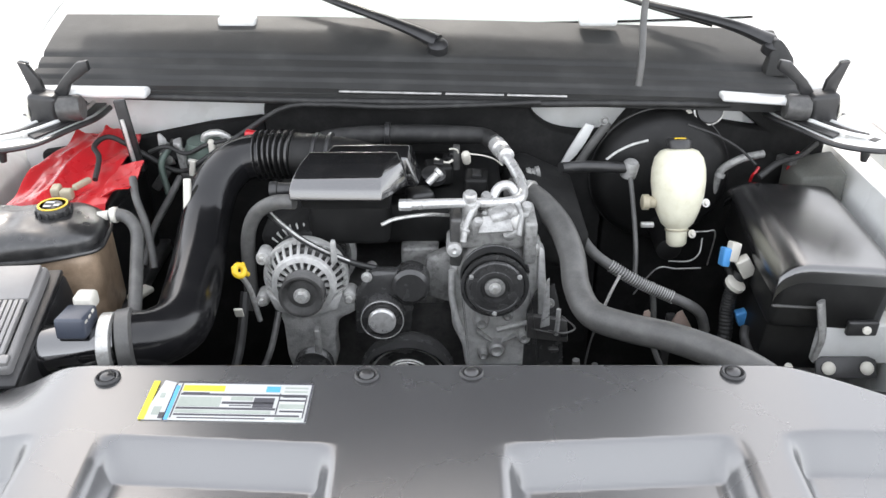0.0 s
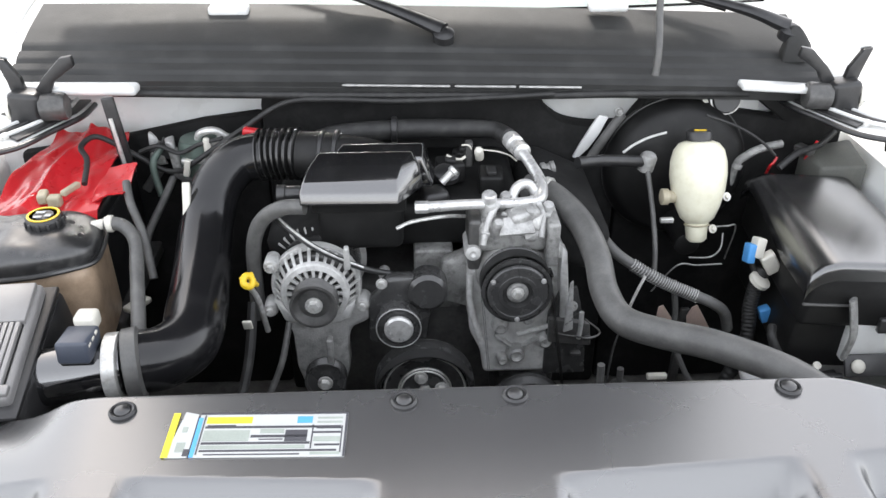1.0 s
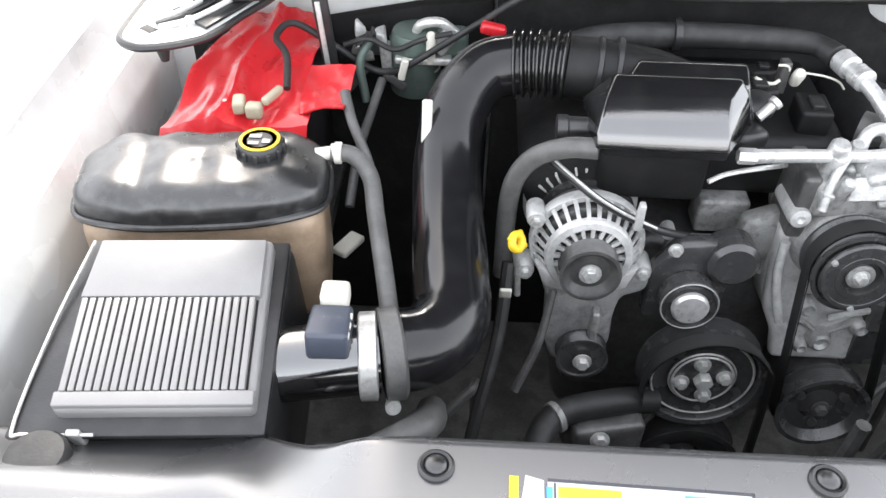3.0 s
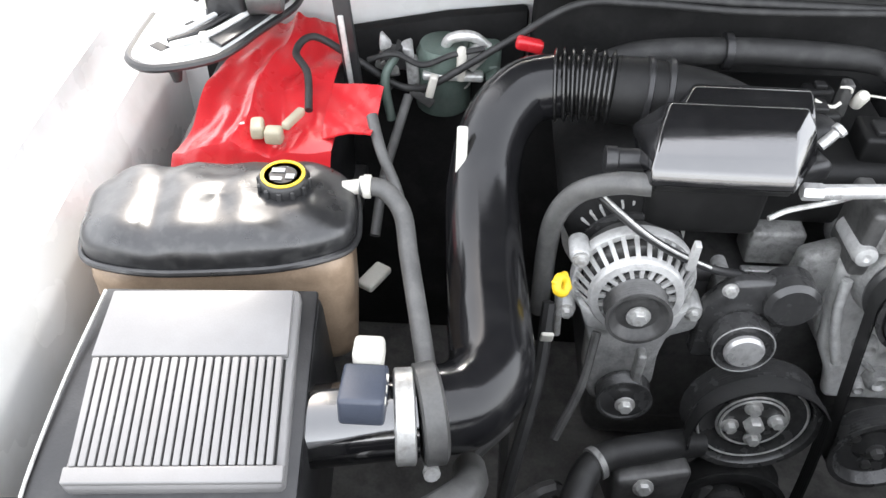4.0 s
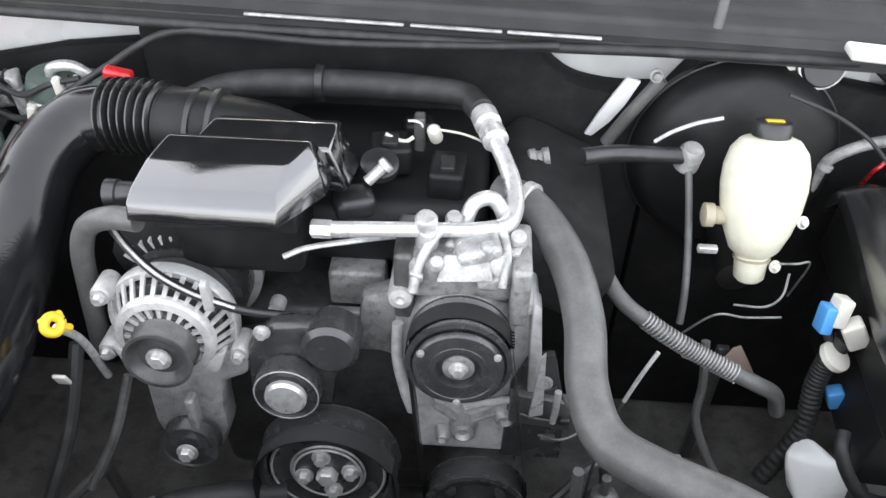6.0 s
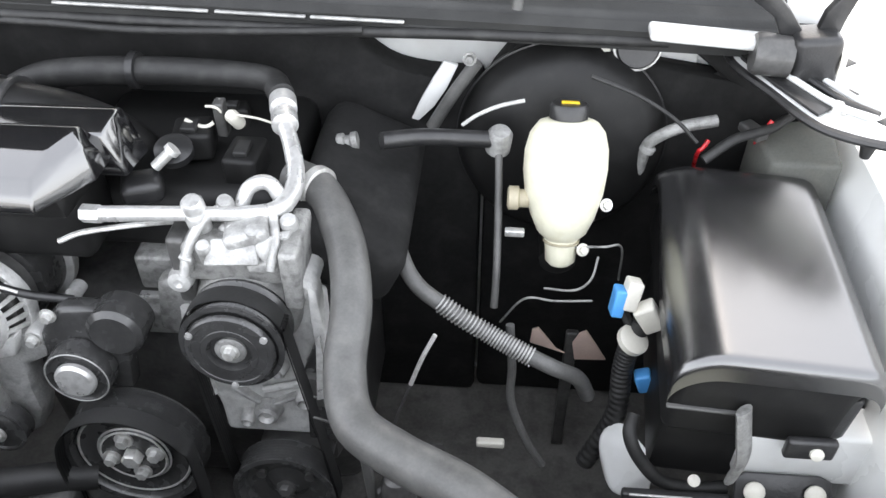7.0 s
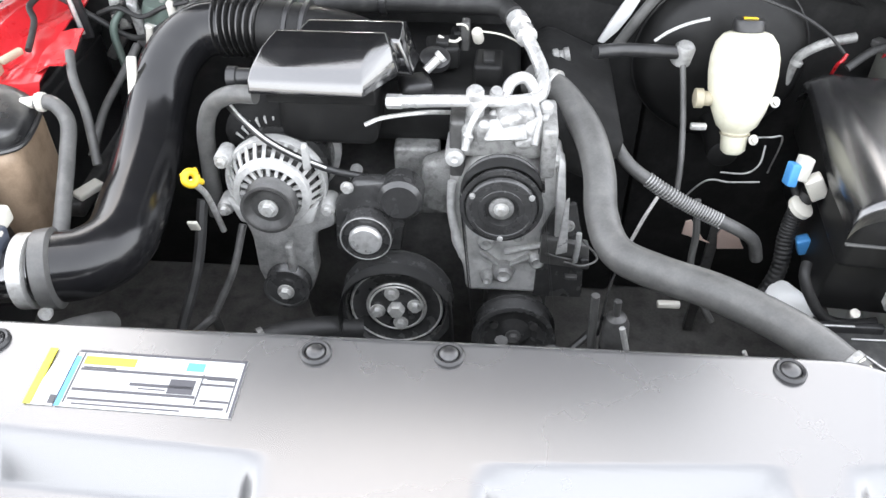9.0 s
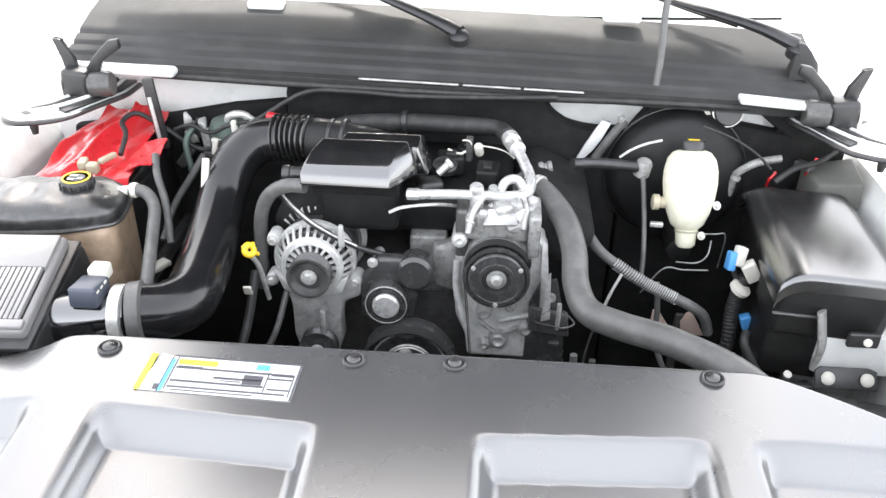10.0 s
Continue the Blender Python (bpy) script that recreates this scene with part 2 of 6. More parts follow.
def slab(outline, depth, m=None, bevel=0.003, segs=2, bm=None, shape=None):
    """A plate with the outline (x, y), its top at z 0 and that deep, carried by m."""
    one = bmesh.new()
    top = [one.verts.new((x, y, 0)) for x, y in outline]
    f = one.faces.new(top)
    got = bmesh.ops.extrude_face_region(one, geom=[f])
    bmesh.ops.translate(one, verts=[g for g in got["geom"] if isinstance(g, bmesh.types.BMVert)], vec=(0, 0, -depth))
    if shape:
        for v in one.verts:
            v.co = Vector(shape(v.co.copy()))
    bmesh.ops.recalc_face_normals(one, faces=one.faces)
    if bevel:
        bmesh.ops.bevel(one, geom=one.edges[:], offset=bevel, segments=segs, profile=0.5, affect="EDGES", clamp_overlap=True)
    bmesh.ops.transform(one, matrix=m or Matrix(), verts=one.verts)
    return merge(bm, one)


def sheet(fn, nu, nv, thick=0.0):
    """A surface fn(u, v) for u and v from 0 to 1, with a thickness below it."""
    bm = bmesh.new()
    layers = []
    for d in ((0, thick) if thick else (0,)):
        layers.append([[bm.verts.new(Vector(fn(i / nu, j / nv)) - Vector((0, 0, d))) for j in range(nv + 1)] for i in range(nu + 1)])
    for n, g in enumerate(layers):
        for i in range(nu):
            for j in range(nv):
                q = (g[i][j], g[i + 1][j], g[i + 1][j + 1], g[i][j + 1])
                bm.faces.new(q if n == 0 else q[::-1])
    if thick:
        a, b = layers
        for i in range(nu):
            for j in (0, nv):
                bm.faces.new((a[i][j], a[i + 1][j], b[i + 1][j], b[i][j]))
        for j in range(nv):
            for i in (0, nu):
                bm.faces.new((a[i][j], a[i][j + 1], b[i][j + 1], b[i][j]))
    bmesh.ops.recalc_face_normals(bm, faces=bm.faces)
    return bm


def smooth_step(a, b, x):
    t = min(1, max(0, (x - a) / (b - a)))
    return t * t * (3 - 2 * t)


def hull(points, bevel, segs=3):
    """A faceted moulding: the hull of its corners, edges rounded."""
    one = bmesh.new()
    for p in points:
        one.verts.new(p)
    bmesh.ops.convex_hull(one, input=one.verts[:])
    bmesh.ops.dissolve_limit(one, angle_limit=radians(4), verts=one.verts[:], edges=one.edges[:])
    bmesh.ops.bevel(one, geom=one.edges[:], offset=bevel, segments=segs, profile=0.5, affect="EDGES", clamp_overlap=True)
    return one


def hexbolt(at, axis, r=0.007, h=0.006, flange=True):
    bm = lathe([(r * 1.45, 0), (r * 1.45, h * 0.3), (r * 1.1, h * 0.35)], at, axis, 16) if flange else bmesh.new()
    lathe([(r, 0), (r, h * 0.9), (r * 0.85, h * 1.15)], at, axis, 6, bm)
    return bm


LEANBACK = radians(5)
FACE = Vector((0, -math.cos(LEANBACK), math.sin(LEANBACK)))   # the way the engine's front looks
UP = Vector((0, math.sin(LEANBACK), math.cos(LEANBACK)))


def on_face(c, dx, dz, out=0.0):
    """A place on the engine's front plane, off a centre."""
    return Vector(c) + Vector((dx, 0, 0)) + UP * dz + FACE * out


FRONT = Matrix((Vector((1, 0, 0)), UP, FACE)).transposed().to_4x4()   # x, up, out of the engine's front


def at_front(c):
    return Matrix.Translation(c) @ FRONT

# ---- the setting ----
bm = bmesh.new()
bmesh.ops.create_grid(bm, x_segments=8, y_segments=8, size=60)
setting("ground", bm, M_CONCRETE, "pale worn concrete ground under the truck", "ground")

# wheel wells, floor of the bay and the sides that close it
bm = rbox((1.90, 1.6, 0.03), (-0.05, 1.33, 0.36), 0.004)
setting("floor", bm, M_GRIME, "dark oily underside of the engine bay", "floor")


def fender_sheet(side, inner):
    """Inner wall, top gutter and rounded outer skin of a fender."""
    def fn(u, v):
        y = 0.45 + 2.0 * u
        drop = 0.10 * smooth_step(0.5, 0.0, u) * 0.6
        prof = [(0.0, 0.02), (0.0, 0.98), (0.02, 1.03), (0.06, 1.045), (0.065, 1.09), (0.10, 1.105), (0.16, 1.08), (0.19, 0.95), (0.20, 0.02)]
        k = v * (len(prof) - 1)
        i = min(int(k), len(prof) - 2)
        x = prof[i][0] + (prof[i + 1][0] - prof[i][0]) * (k - i)
        z = prof[i][1] + (prof[i + 1][1] - prof[i][1]) * (k - i)
        return (inner + side * x, y, z - (drop if z > 0.6 else 0))
    return sheet(fn, 40, 32)


setting("fender_passenger", fender_sheet(-1, -0.945), M_WHITE, "white painted steel fender beside the engine bay", "fender")
setting("fender_driver", fender_sheet(1, 0.845), M_WHITE, "white painted steel fender beside the engine bay", "fender")

# firewall, white, with black insulation hung on it
bm = rbox((1.80, 0.03, 0.80), (-0.05, 1.735, 0.78), 0.003)
setting("firewall", bm, M_WHITE, "white painted firewall behind the engine", "firewall")
# Added white plate, set forward so the firewall's white patch looks brighter.
setting("firewall_bright_plate", rbox((0.50, 0.010, 0.125), (0.41, 1.713, 1.110), 0.002), M_WHITE, "white plate added ahead of the firewall to catch more light", "firewall")
pads = thing("firewall_insulation", (-0.05, 1.70, 0.6), "black padded insulation mat hung on the firewall", "insulation")
HUNG = Matrix.Rotation(radians(90), 4, "X")
part("mat_centre", slab([(-0.385, 0.38), (0.36, 0.38), (0.36, 1.075), (0.315, 1.072), (0.27, 1.075), (0.23, 1.085), (0.195, 1.110), (0.17, 1.168), (-0.35, 1.168), (-0.385, 1.14)], 0.055, Matrix.Translation((0, 1.66, 0)) @ HUNG, 0.012), M_INSUL, pads)
part("mat_driver", slab([(0.365, 0.38), (0.838, 0.38), (0.838, 1.15), (0.600, 1.15), (0.692, 1.080), (0.585, 1.097), (0.575, 1.15), (0.42, 1.15), (0.385, 1.10), (0.365, 1.07)], 0.045, Matrix.Translation((0, 1.672, 0)) @ HUNG, 0.012), M_INSUL, pads)
part("mat_passenger", slab([(-0.90, 0.38), (-0.39, 0.38), (-0.39, 1.104), (-0.513, 1.088), (-0.667, 1.056), (-0.90, 1.02)], 0.03, Matrix.Translation((0, 1.69, 0)) @ HUNG, 0.01), M_INSUL, pads)

# cowl panel with its steps, from the bay's rear edge up to the glass
def cowl_fn(u, v):
    x = -0.86 + 1.62 * u
    prof = [(1.625, 1.170), (1.622, 1.186), (1.635, 1.194), (1.640, 1.187), (1.650, 1.199), (1.668, 1.206), (1.672, 1.199), (1.685, 1.211), (1.705, 1.219), (1.709, 1.213), (1.722, 1.226), (1.78, 1.245), (1.87, 1.268)]
    k = v * (len(prof) - 1)
    i = min(int(k), len(prof) - 2)
    f = k - i
    y = prof[i][0] + (prof[i + 1][0] - prof[i][0]) * f
    z = prof[i][1] + (prof[i + 1][1] - prof[i][1]) * f
    bow = 0.05 * abs(2 * u - 1) ** 2.5
    return (x, y + bow * 0.4, z - bow * 0.25 - 0.024 * x)


cowl = setting("cowl_panel", sheet(cowl_fn, 60, 60, 0.012), M_COWL, "dusty grey plastic cowl panel below the windshield", "cowl panel")
part("seal", tube([(-0.66, 1.632, 1.172), (-0.34, 1.624, 1.166), (0.0, 1.621, 1.161), (0.18, 1.622, 1.158), (0.34, 1.624, 1.158), (0.60, 1.638, 1.150)], 0.0075, 10), M_RUBBER, cowl, "black rubber hood seal")
for x0, x1 in ((-0.215, -0.004), (0.004, 0.125), (0.131, 0.255)):
    part("trim_strip", rbox((x1 - x0, 0.006, 0.0042), ((x0 + x1) / 2, 1.619, 1.181 - 0.012 * (x0 + x1)), 0.002, Matrix.Rotation(radians(1.4), 4, "Y")), M_ALU, cowl, "bright metal seal retainer")
for x in (-0.46, 0.345):
    part("washer_nozzle", rbox((0.085, 0.035, 0.022), (x, 1.845, 1.272), 0.008), M_WHITE, cowl, "pale washer nozzle block")
bm = sheet(lambda u, v: (-0.80 + 1.52 * u, 1.865 + 0.75 * v + 0.06 * (2 * u - 1) ** 2, 1.262 + 0.52 * v), 24, 10, 0.006)
glass = setting("windshield", bm, M_GLASS, "clear windshield glass over an added pale sheet", "windshield")
glass.visible_shadow = False
# Pale sheet added behind the glass, standing in for its bright white reflection.
bm = sheet(lambda u, v: (-0.79 + 1.50 * u, 1.90 + 0.75 * v + 0.06 * (2 * u - 1) ** 2, 1.246 + 0.52 * v), 24, 10, 0.004)
setting("sunshade", bm, M_GLASS_BACK, "pale sheet added behind the windshield for its white reflection", "sunshade")
# white body ledges at both ends of the cowl
bm = rbox((0.30, 0.06, 0.020), (-0.755, 1.640, 1.184), 0.008, Matrix.Rotation(radians(-3), 4, "Z"))
setting("cowl_ledge", bm, M_WHITE, "white body ledge at the end of the cowl", "body ledge")
bm = rbox((0.178, 0.035, 0.014), (0.657, 1.612, 1.172), 0.005, Matrix.Rotation(radians(4), 4, "Y"))
setting("cowl_ledge", bm, M_WHITE, "white body ledge at the end of the cowl", "body ledge")

# open hood, hinged at the rear: white skin, dark padded underside
HOOD = Matrix.Translation((-0.03, 1.87, 1.345)) @ Matrix.Rotation(radians(-73), 4, "X")
hood = thing("hood", (-0.03, 1.87, 1.345), "open white hood with a dark padded underside", "hood")
bm = sheet(lambda u, v: (-0.77 + 1.54 * u, -1.20 * v, 0.03 - 0.02 * (2 * u - 1) ** 2 - 0.02 * v * v), 20, 14, 0.012)
bmesh.ops.transform(bm, matrix=HOOD, verts=bm.verts)
part("skin", bm, M_WHITE, hood, "white painted outer skin")
bm = rbox((1.42, 1.08, 0.02), (0, -0.60, -0.012), 0.008)
bmesh.ops.transform(bm, matrix=HOOD, verts=bm.verts)
part("liner", bm, M_INSUL, hood, "dark sound-absorbing liner")

# front of the truck below the cover
bm = sheet(lambda u, v: (-0.93 + 1.8 * u, 0.545 - 0.05 * math.sin(v * 2.2) + 0.10 * (2 * u - 1) ** 2, 0.985 - 0.965 * v), 30, 12, 0.02)
setting("front_panel", bm, M_WHITE, "white painted front panel of the truck", "body panel")


# ---- radiator cover ----
def brink(a, b, x):
    """A straight ramp with slightly eased ends."""
    return 0.88 * min(1, max(0, (x - a) / (b - a))) + 0.12 * smooth_step(a, b, x)


def cover_fn(u, v):
    x = -0.93 + 1.78 * u
    rear = 0.886 + 0.062 * smooth_step(-0.53, -0.66, x) - 0.62 * max(0, x - 0.44) ** 1.3
    y = rear - (rear - 0.53) * v
    z = 1.064 - 0.07 * (0.886 - y) - 0.050 * smooth_step(-0.46, -0.72, x) - 0.060 * smooth_step(-0.50, -0.66, x) * smooth_step(0.11, 0.0, rear - y) - 0.09 * max(0, x - 0.47)
    z -= 0.012 * smooth_step(0.012, 0.0, rear - y)
    brow = 0.735 + 0.055 * max(0.0, abs(x + 0.03) - 0.11)
    for a, b, deep in ((-0.415, -0.130, 0.040), (0.075, 0.358, 0.040), (-0.95, -0.50, 0.036), (0.415, 0.90, 0.036)):
        inside = smooth_step(a, a + 0.022, x) * smooth_step(b, b - 0.022, x)
        z -= deep * inside * brink(brow, brow - 0.036, y)
    return (x, y, z)


cover = thing("radiator_cover", (-0.03, 0.75, 1.0), "dark grey moulded plastic radiator cover with push pins", "radiator cover")
part("panel", sheet(cover_fn, 190, 110, 0.004), M_COVER, cover, smooth=60)
for x, y in ((-0.441, 0.849), (-0.100, 0.853), (0.038, 0.858), (0.384, 0.858)):
    pin = part("push_pin", lathe([(0.0165, -0.003), (0.0165, 0.002), (0.0140, 0.0045), (0.0115, 0.0035), (0.0105, 0.001), (0.0001, 0.001)], (x, y, 1.0645 - 0.07 * (0.886 - y)), (0, 0, 1), 28), M_BLACK, cover)
    part("stud", lathe([(0.0108, -0.001), (0.0105, 0.0020), (0.0085, 0.0045), (0.0045, 0.0060), (0.0, 0.0064)], (x, y, 1.0655 - 0.07 * (0.886 - y)), (0, 0, 1), 20), M_TANK, pin, "semi-gloss domed stud")

stop = thing("rubber_bumper", (-0.83, 0.880, 0.95), "dark rubber hood bumper on the cover's end", "bumper")
part("bumper", lathe([(0.032, -0.012), (0.032, 0.010), (0.028, 0.016), (0.016, 0.018), (0.0, 0.018)], (-0.83, 0.880, 0.985), (0, 0, 1), 24), M_RUBBER, stop)
part("base", lathe([(0.036, -0.016), (0.036, -0.006), (0.030, -0.004)], (-0.83, 0.880, 0.985), (0, 0, 1), 24), M_BLACK, stop)

label = thing("belt_label", (-0.27, 0.81, 1.063), "white printed service label with yellow and blue bands on the cover", "label")
LAB = Matrix.Translation((-0.27, 0.806, 1.0600)) @ Matrix.Rotation(radians(4), 4, "X") @ Matrix.Rotation(radians(-1.5), 4, "Z")
part("backing", slab([(-0.075, -0.034), (0.102, -0.034), (0.102, 0.034), (-0.075, 0.034)], 0.0012, LAB, 0), M_LABEL, label, smooth=0)
part("crinkled_end", slab([(-0.104, -0.034), (-0.078, -0.034), (-0.078, 0.032), (-0.094, 0.036)], 0.0012, LAB, 0), M_LABEL, label, smooth=0)
LAB2 = LAB @ Matrix.Translation((0, 0, 0.0006))


def ink(a, b, c, d, mat, name="print_bar"):
    part(name, slab([(a, b), (c, b), (c, d), (a, d)], 0.0009, LAB2, 0), mat, label, smooth=0)


ink(-0.108, -0.034, -0.100, 0.034, M_LABEL_YELLOW, "yellow_edge")
ink(-0.076, -0.034, -0.071, 0.026, M_LABEL_BLUE, "blue_edge")
ink(-0.066, 0.017, -0.012, 0.027, M_LABEL_YELLOW, "yellow_band")
ink(0.042, 0.017, 0.060, 0.027, M_LABEL_BLUE, "blue_mark")
for a, b, c, d in ((-0.075, 0.0312, 0.102, 0.034), (0.0995, -0.034, 0.102, 0.034), (-0.066, 0.0095, 0.095, 0.0125), (-0.066, -0.015, 0.060, -0.012), (-0.01, -0.005, 0.055, -0.0015),
                   (0.030, -0.011, 0.056, 0.006), (-0.066, -0.026, 0.092, -0.0235), (0.062, 0.001, 0.095, 0.0035), (0.066, -0.018, 0.095, -0.0155), (-0.06, -0.031, 0.05, -0.0295), (-0.0695, -0.030, -0.0680, 0.030), (0.0610, -0.022, 0.0625, 0.014), (-0.064, 0.0130, -0.030, 0.0142), (0.066, 0.0080, 0.096, 0.0092), (0.0955, -0.028, 0.0970, 0.012), (-0.084, -0.032, -0.078, -0.022), (0.000, -0.0085, 0.028, -0.0072)):
    ink(a, b, c, d, M_LABEL_INK)
for a, b, c, d in ((-0.066, -0.010, -0.012, 0.006), (0.066, 0.017, 0.096, 0.0195), (0.066, 0.0235, 0.096, 0.026), (-0.066, -0.0215, 0.055, -0.0170), (0.000, 0.0015, 0.028, 0.0075), (0.064, -0.0115, 0.096, -0.0045), (0.062, -0.031, 0.096, -0.0275), (-0.094, -0.026, -0.084, -0.012), (-0.092, 0.004, -0.086, 0.012)):
    ink(a, b, c, d, M_LABEL_GREY)

# fan shroud and radiator below the cover's rear edge
shroud = thing("fan_shroud", (0.0, 0.93, 0.6), "black plastic fan shroud over the radiator", "fan shroud")
part("top_lip", rbox((1.10, 0.045, 0.03), (-0.02, 0.905, 0.965), 0.008), M_BLACK, shroud)
part("back_wall", rbox((1.10, 0.03, 0.46), (-0.02, 0.915, 0.73), 0.006), M_BLACK, shroud)
part("label_strip", rbox((0.30, 0.003, 0.010), (0.09, 0.9265, 0.955), 0.001), M_TAN, shroud, "faded olive strip")


# ---- the engine ----
block = thing("engine_block", (-0.03, 1.5, 0.45), "dark grimy cast iron engine block", "engine block")
part("front_cover", slab([(-0.22, -0.36), (0.20, -0.36), (0.20, -0.12), (0.10, -0.08), (-0.14, -0.08), (-0.25, -0.12)], 0.08, at_front((-0.03, 1.375, 0.93)), 0.02), M_IRON, block)
part("body", rbox((0.44, 0.32, 0.42), (-0.03, 1.55, 0.66), 0.03), M_IRON, block)
part("valve_cover", rbox((0.15, 0.30, 0.10), (-0.27, 1.50, 0.98), 0.03, Matrix.Rotation(radians(-25), 4, "Y")), M_INSUL, block)
part("valve_cover", rbox((0.15, 0.30, 0.10), (0.20, 1.50, 0.98), 0.03, Matrix.Rotation(radians(25), 4, "Y")), M_INSUL, block)
part("intake_manifold", rbox((0.30, 0.26, 0.10), (-0.03, 1.545, 0.985), 0.025), M_PLENUM, block)
part("thermostat_housing", rbox((0.074, 0.05, 0.058), (-0.046, 1.414, 0.918), 0.006), M_ALU_DARK, block)
part("bracket_bar", rbox((0.078, 0.012, 0.006), (-0.046, 1.384, 0.884), 0.0015), M_TUBE, block)
part("support_rail", rbox((0.13, 0.03, 0.045), (-0.060, 1.368, 0.862), 0.008), M_ALU_DARK, block)
part("side_casting", slab([(-0.03, -0.05), (0.035, -0.07), (0.045, 0.0), (0.03, 0.05), (-0.02, 0.03)], 0.03, at_front((-0.012, 1.335, 0.925)), 0.008), M_ALU_DARK, block)
part("dowel", lathe([(0.010, 0), (0.010, 0.02), (0.0, 0.021)], (-0.137, 1.345, 0.935), FACE, 16), M_TUBE, block)
part("small_bolt", hexbolt((-0.118, 1.330, 0.905), FACE, 0.008, 0.008), M_TUBE, block)
part("rail_edge", rbox((0.055, 0.010, 0.005), (-0.095, 1.322, 0.893), 0.001), M_ALU, block)


def grooved(r, width, n=6):
    """Profile of a ribbed belt pulley, from back to front."""
    out = [(r * 0.3, -width), (r * 1.04, -width), (r * 1.04, -width * 0.93)]
    for i in range(n):
        a = -width * 0.9 + width * 0.8 * i / n
        out += [(r, a), (r * 0.95, a + width * 0.4 / n), (r, a + width * 0.75 / n)]
    return out + [(r * 1.04, -width * 0.06), (r * 1.04, 0), (r * 0.93, 0), (r * 0.90, -width * 0.12)]


# alternator: slotted aluminium shell, pulley low in its face
ALT = Vector((-0.255, 1.237, 0.936))
alt = thing("alternator", ALT - Vector((0, 0, 0.1)), "dusty aluminium alternator with slotted front shell", "alternator")
A0 = ALT + FACE * -0.028 + UP * 0.008

part("rear_shell", lathe([(0.05, -0.165), (0.070, -0.160), (0.083, -0.148), (0.084, -0.132), (0.078, -0.130), (0.060, -0.130)], A0, FACE, 40), M_ALU_CLEAN, alt)
part("dark_casing", lathe([(0.060, -0.132), (0.074, -0.132), (0.074, -0.074), (0.060, -0.074)], A0, FACE, 40), M_PULLEY, alt, "dark lacquered windings")
part("stator", lathe([(0.060, -0.074), (0.065, -0.072), (0.065, -0.020), (0.060, -0.018)], A0, FACE, 40), M_IRON, alt)
part("front_shell", lathe([(0.068, -0.046), (0.0790, -0.044), (0.0795, -0.030), (0.0775, -0.027), (0.069, -0.029)], A0, FACE, 48, None, True), M_ALU_CLEAN, alt)
# Matt black disc behind the vanes; its colour gives the slots their shade.
part("slot_shade_disc", lathe([(0.066, -0.034), (0.060, -0.030), (0.050, -0.028), (0.0, -0.028)], A0, FACE, 40), M_INSUL, alt)


def spoke(angle, r0, r1, w, h0, h1, lift=0.0):
    """A cast vane from the inner radius to the outer one, each at its own height off the face."""
    one = bmesh.new()
    c, s = math.cos(angle), math.sin(angle)
    for r, h, ww in ((r0, h0, w * 0.8), (r1, h1, w)):
        for k in (-1, 1):
            for d in (0.0, -0.006):
                one.verts.new(A0 + Vector((c * r - s * k * ww / 2, 0, 0)) + UP * (s * r + c * k * ww / 2) + FACE * (h + d))
    bmesh.ops.convex_hull(one, input=one.verts[:])
    return one


for k in range(22):
    a = radians(-42) + k * radians(264 / 21)
    part("vane", spoke(a, 0.0560, 0.0765, 0.0062, 0.004, -0.030), M_ALU_CLEAN, alt)
for k in range(15):
    a = radians(-34) + k * radians(248 / 14)
    part("inner_vane", spoke(a, 0.034, 0.049, 0.0058, 0.005, 0.004), M_ALU_CLEAN, alt)
part("face_ring", lathe([(0.0600, -0.006), (0.0595, 0.002), (0.0570, 0.0050), (0.0480, 0.0065), (0.0475, -0.002)], A0, FACE, 56, None, True), M_ALU_CLEAN, alt)
for k in range(12):
    a = radians(40 + 9 * k)
    part("rear_fin", rbox((0.0035, 0.056, 0.016), A0 + Vector((0.083 * math.cos(a), 0, 0)) + UP * (0.083 * math.sin(a)) + FACE * -0.108, 0.001, Matrix.Rotation(radians(90) - a, 4, "Y")), M_ALU_CLEAN, alt)
part("side_post", slab([(-0.006, 0), (0.006, 0), (0.004, 0.045), (-0.004, 0.045)], 0.012, Matrix.Translation(on_face(A0, 0.058, 0.046, -0.012)) @ Matrix.Rotation(radians(96), 4, "X") @ Matrix.Rotation(radians(180), 4, "Y"), 0.002), M_ALU_CLEAN, alt)
part("apron", slab([(-0.072, -0.012), (-0.050, -0.030), (0.050, -0.030), (0.070, -0.016), (0.058, -0.052), (0.0, -0.070), (-0.056, -0.054)], 0.018, at_front(A0 + FACE * 0.002), 0.004), M_ALU_CLEAN, alt)
part("hub", lathe([(0.033, -0.008), (0.033, 0.004), (0.026, 0.008), (0.0, 0.008)], A0, FACE, 32), M_ALU_DARK, alt)
pul = part("pulley", lathe(grooved(0.0395, 0.032) + [(0.027, -0.012), (0.014, -0.010), (0.0, -0.010)], ALT + FACE * 0.006, FACE, 36), M_IRON, alt)
part("nut", hexbolt(ALT + FACE * -0.001, FACE, 0.0105, 0.009), M_STEEL, pul, "bright steel nut")
for dx, dz in ((-0.082, -0.040), (0.080, -0.034), (-0.074, 0.046)):
    part("lug", lathe([(0.013, -0.045), (0.013, -0.012), (0.011, -0.008)], on_face(A0, dx, dz, -0.004), FACE, 18), M_ALU_CLEAN, alt)
    part("bolt", hexbolt(on_face(A0, dx, dz, -0.011), FACE, 0.007, 0.008), M_STEEL, alt)
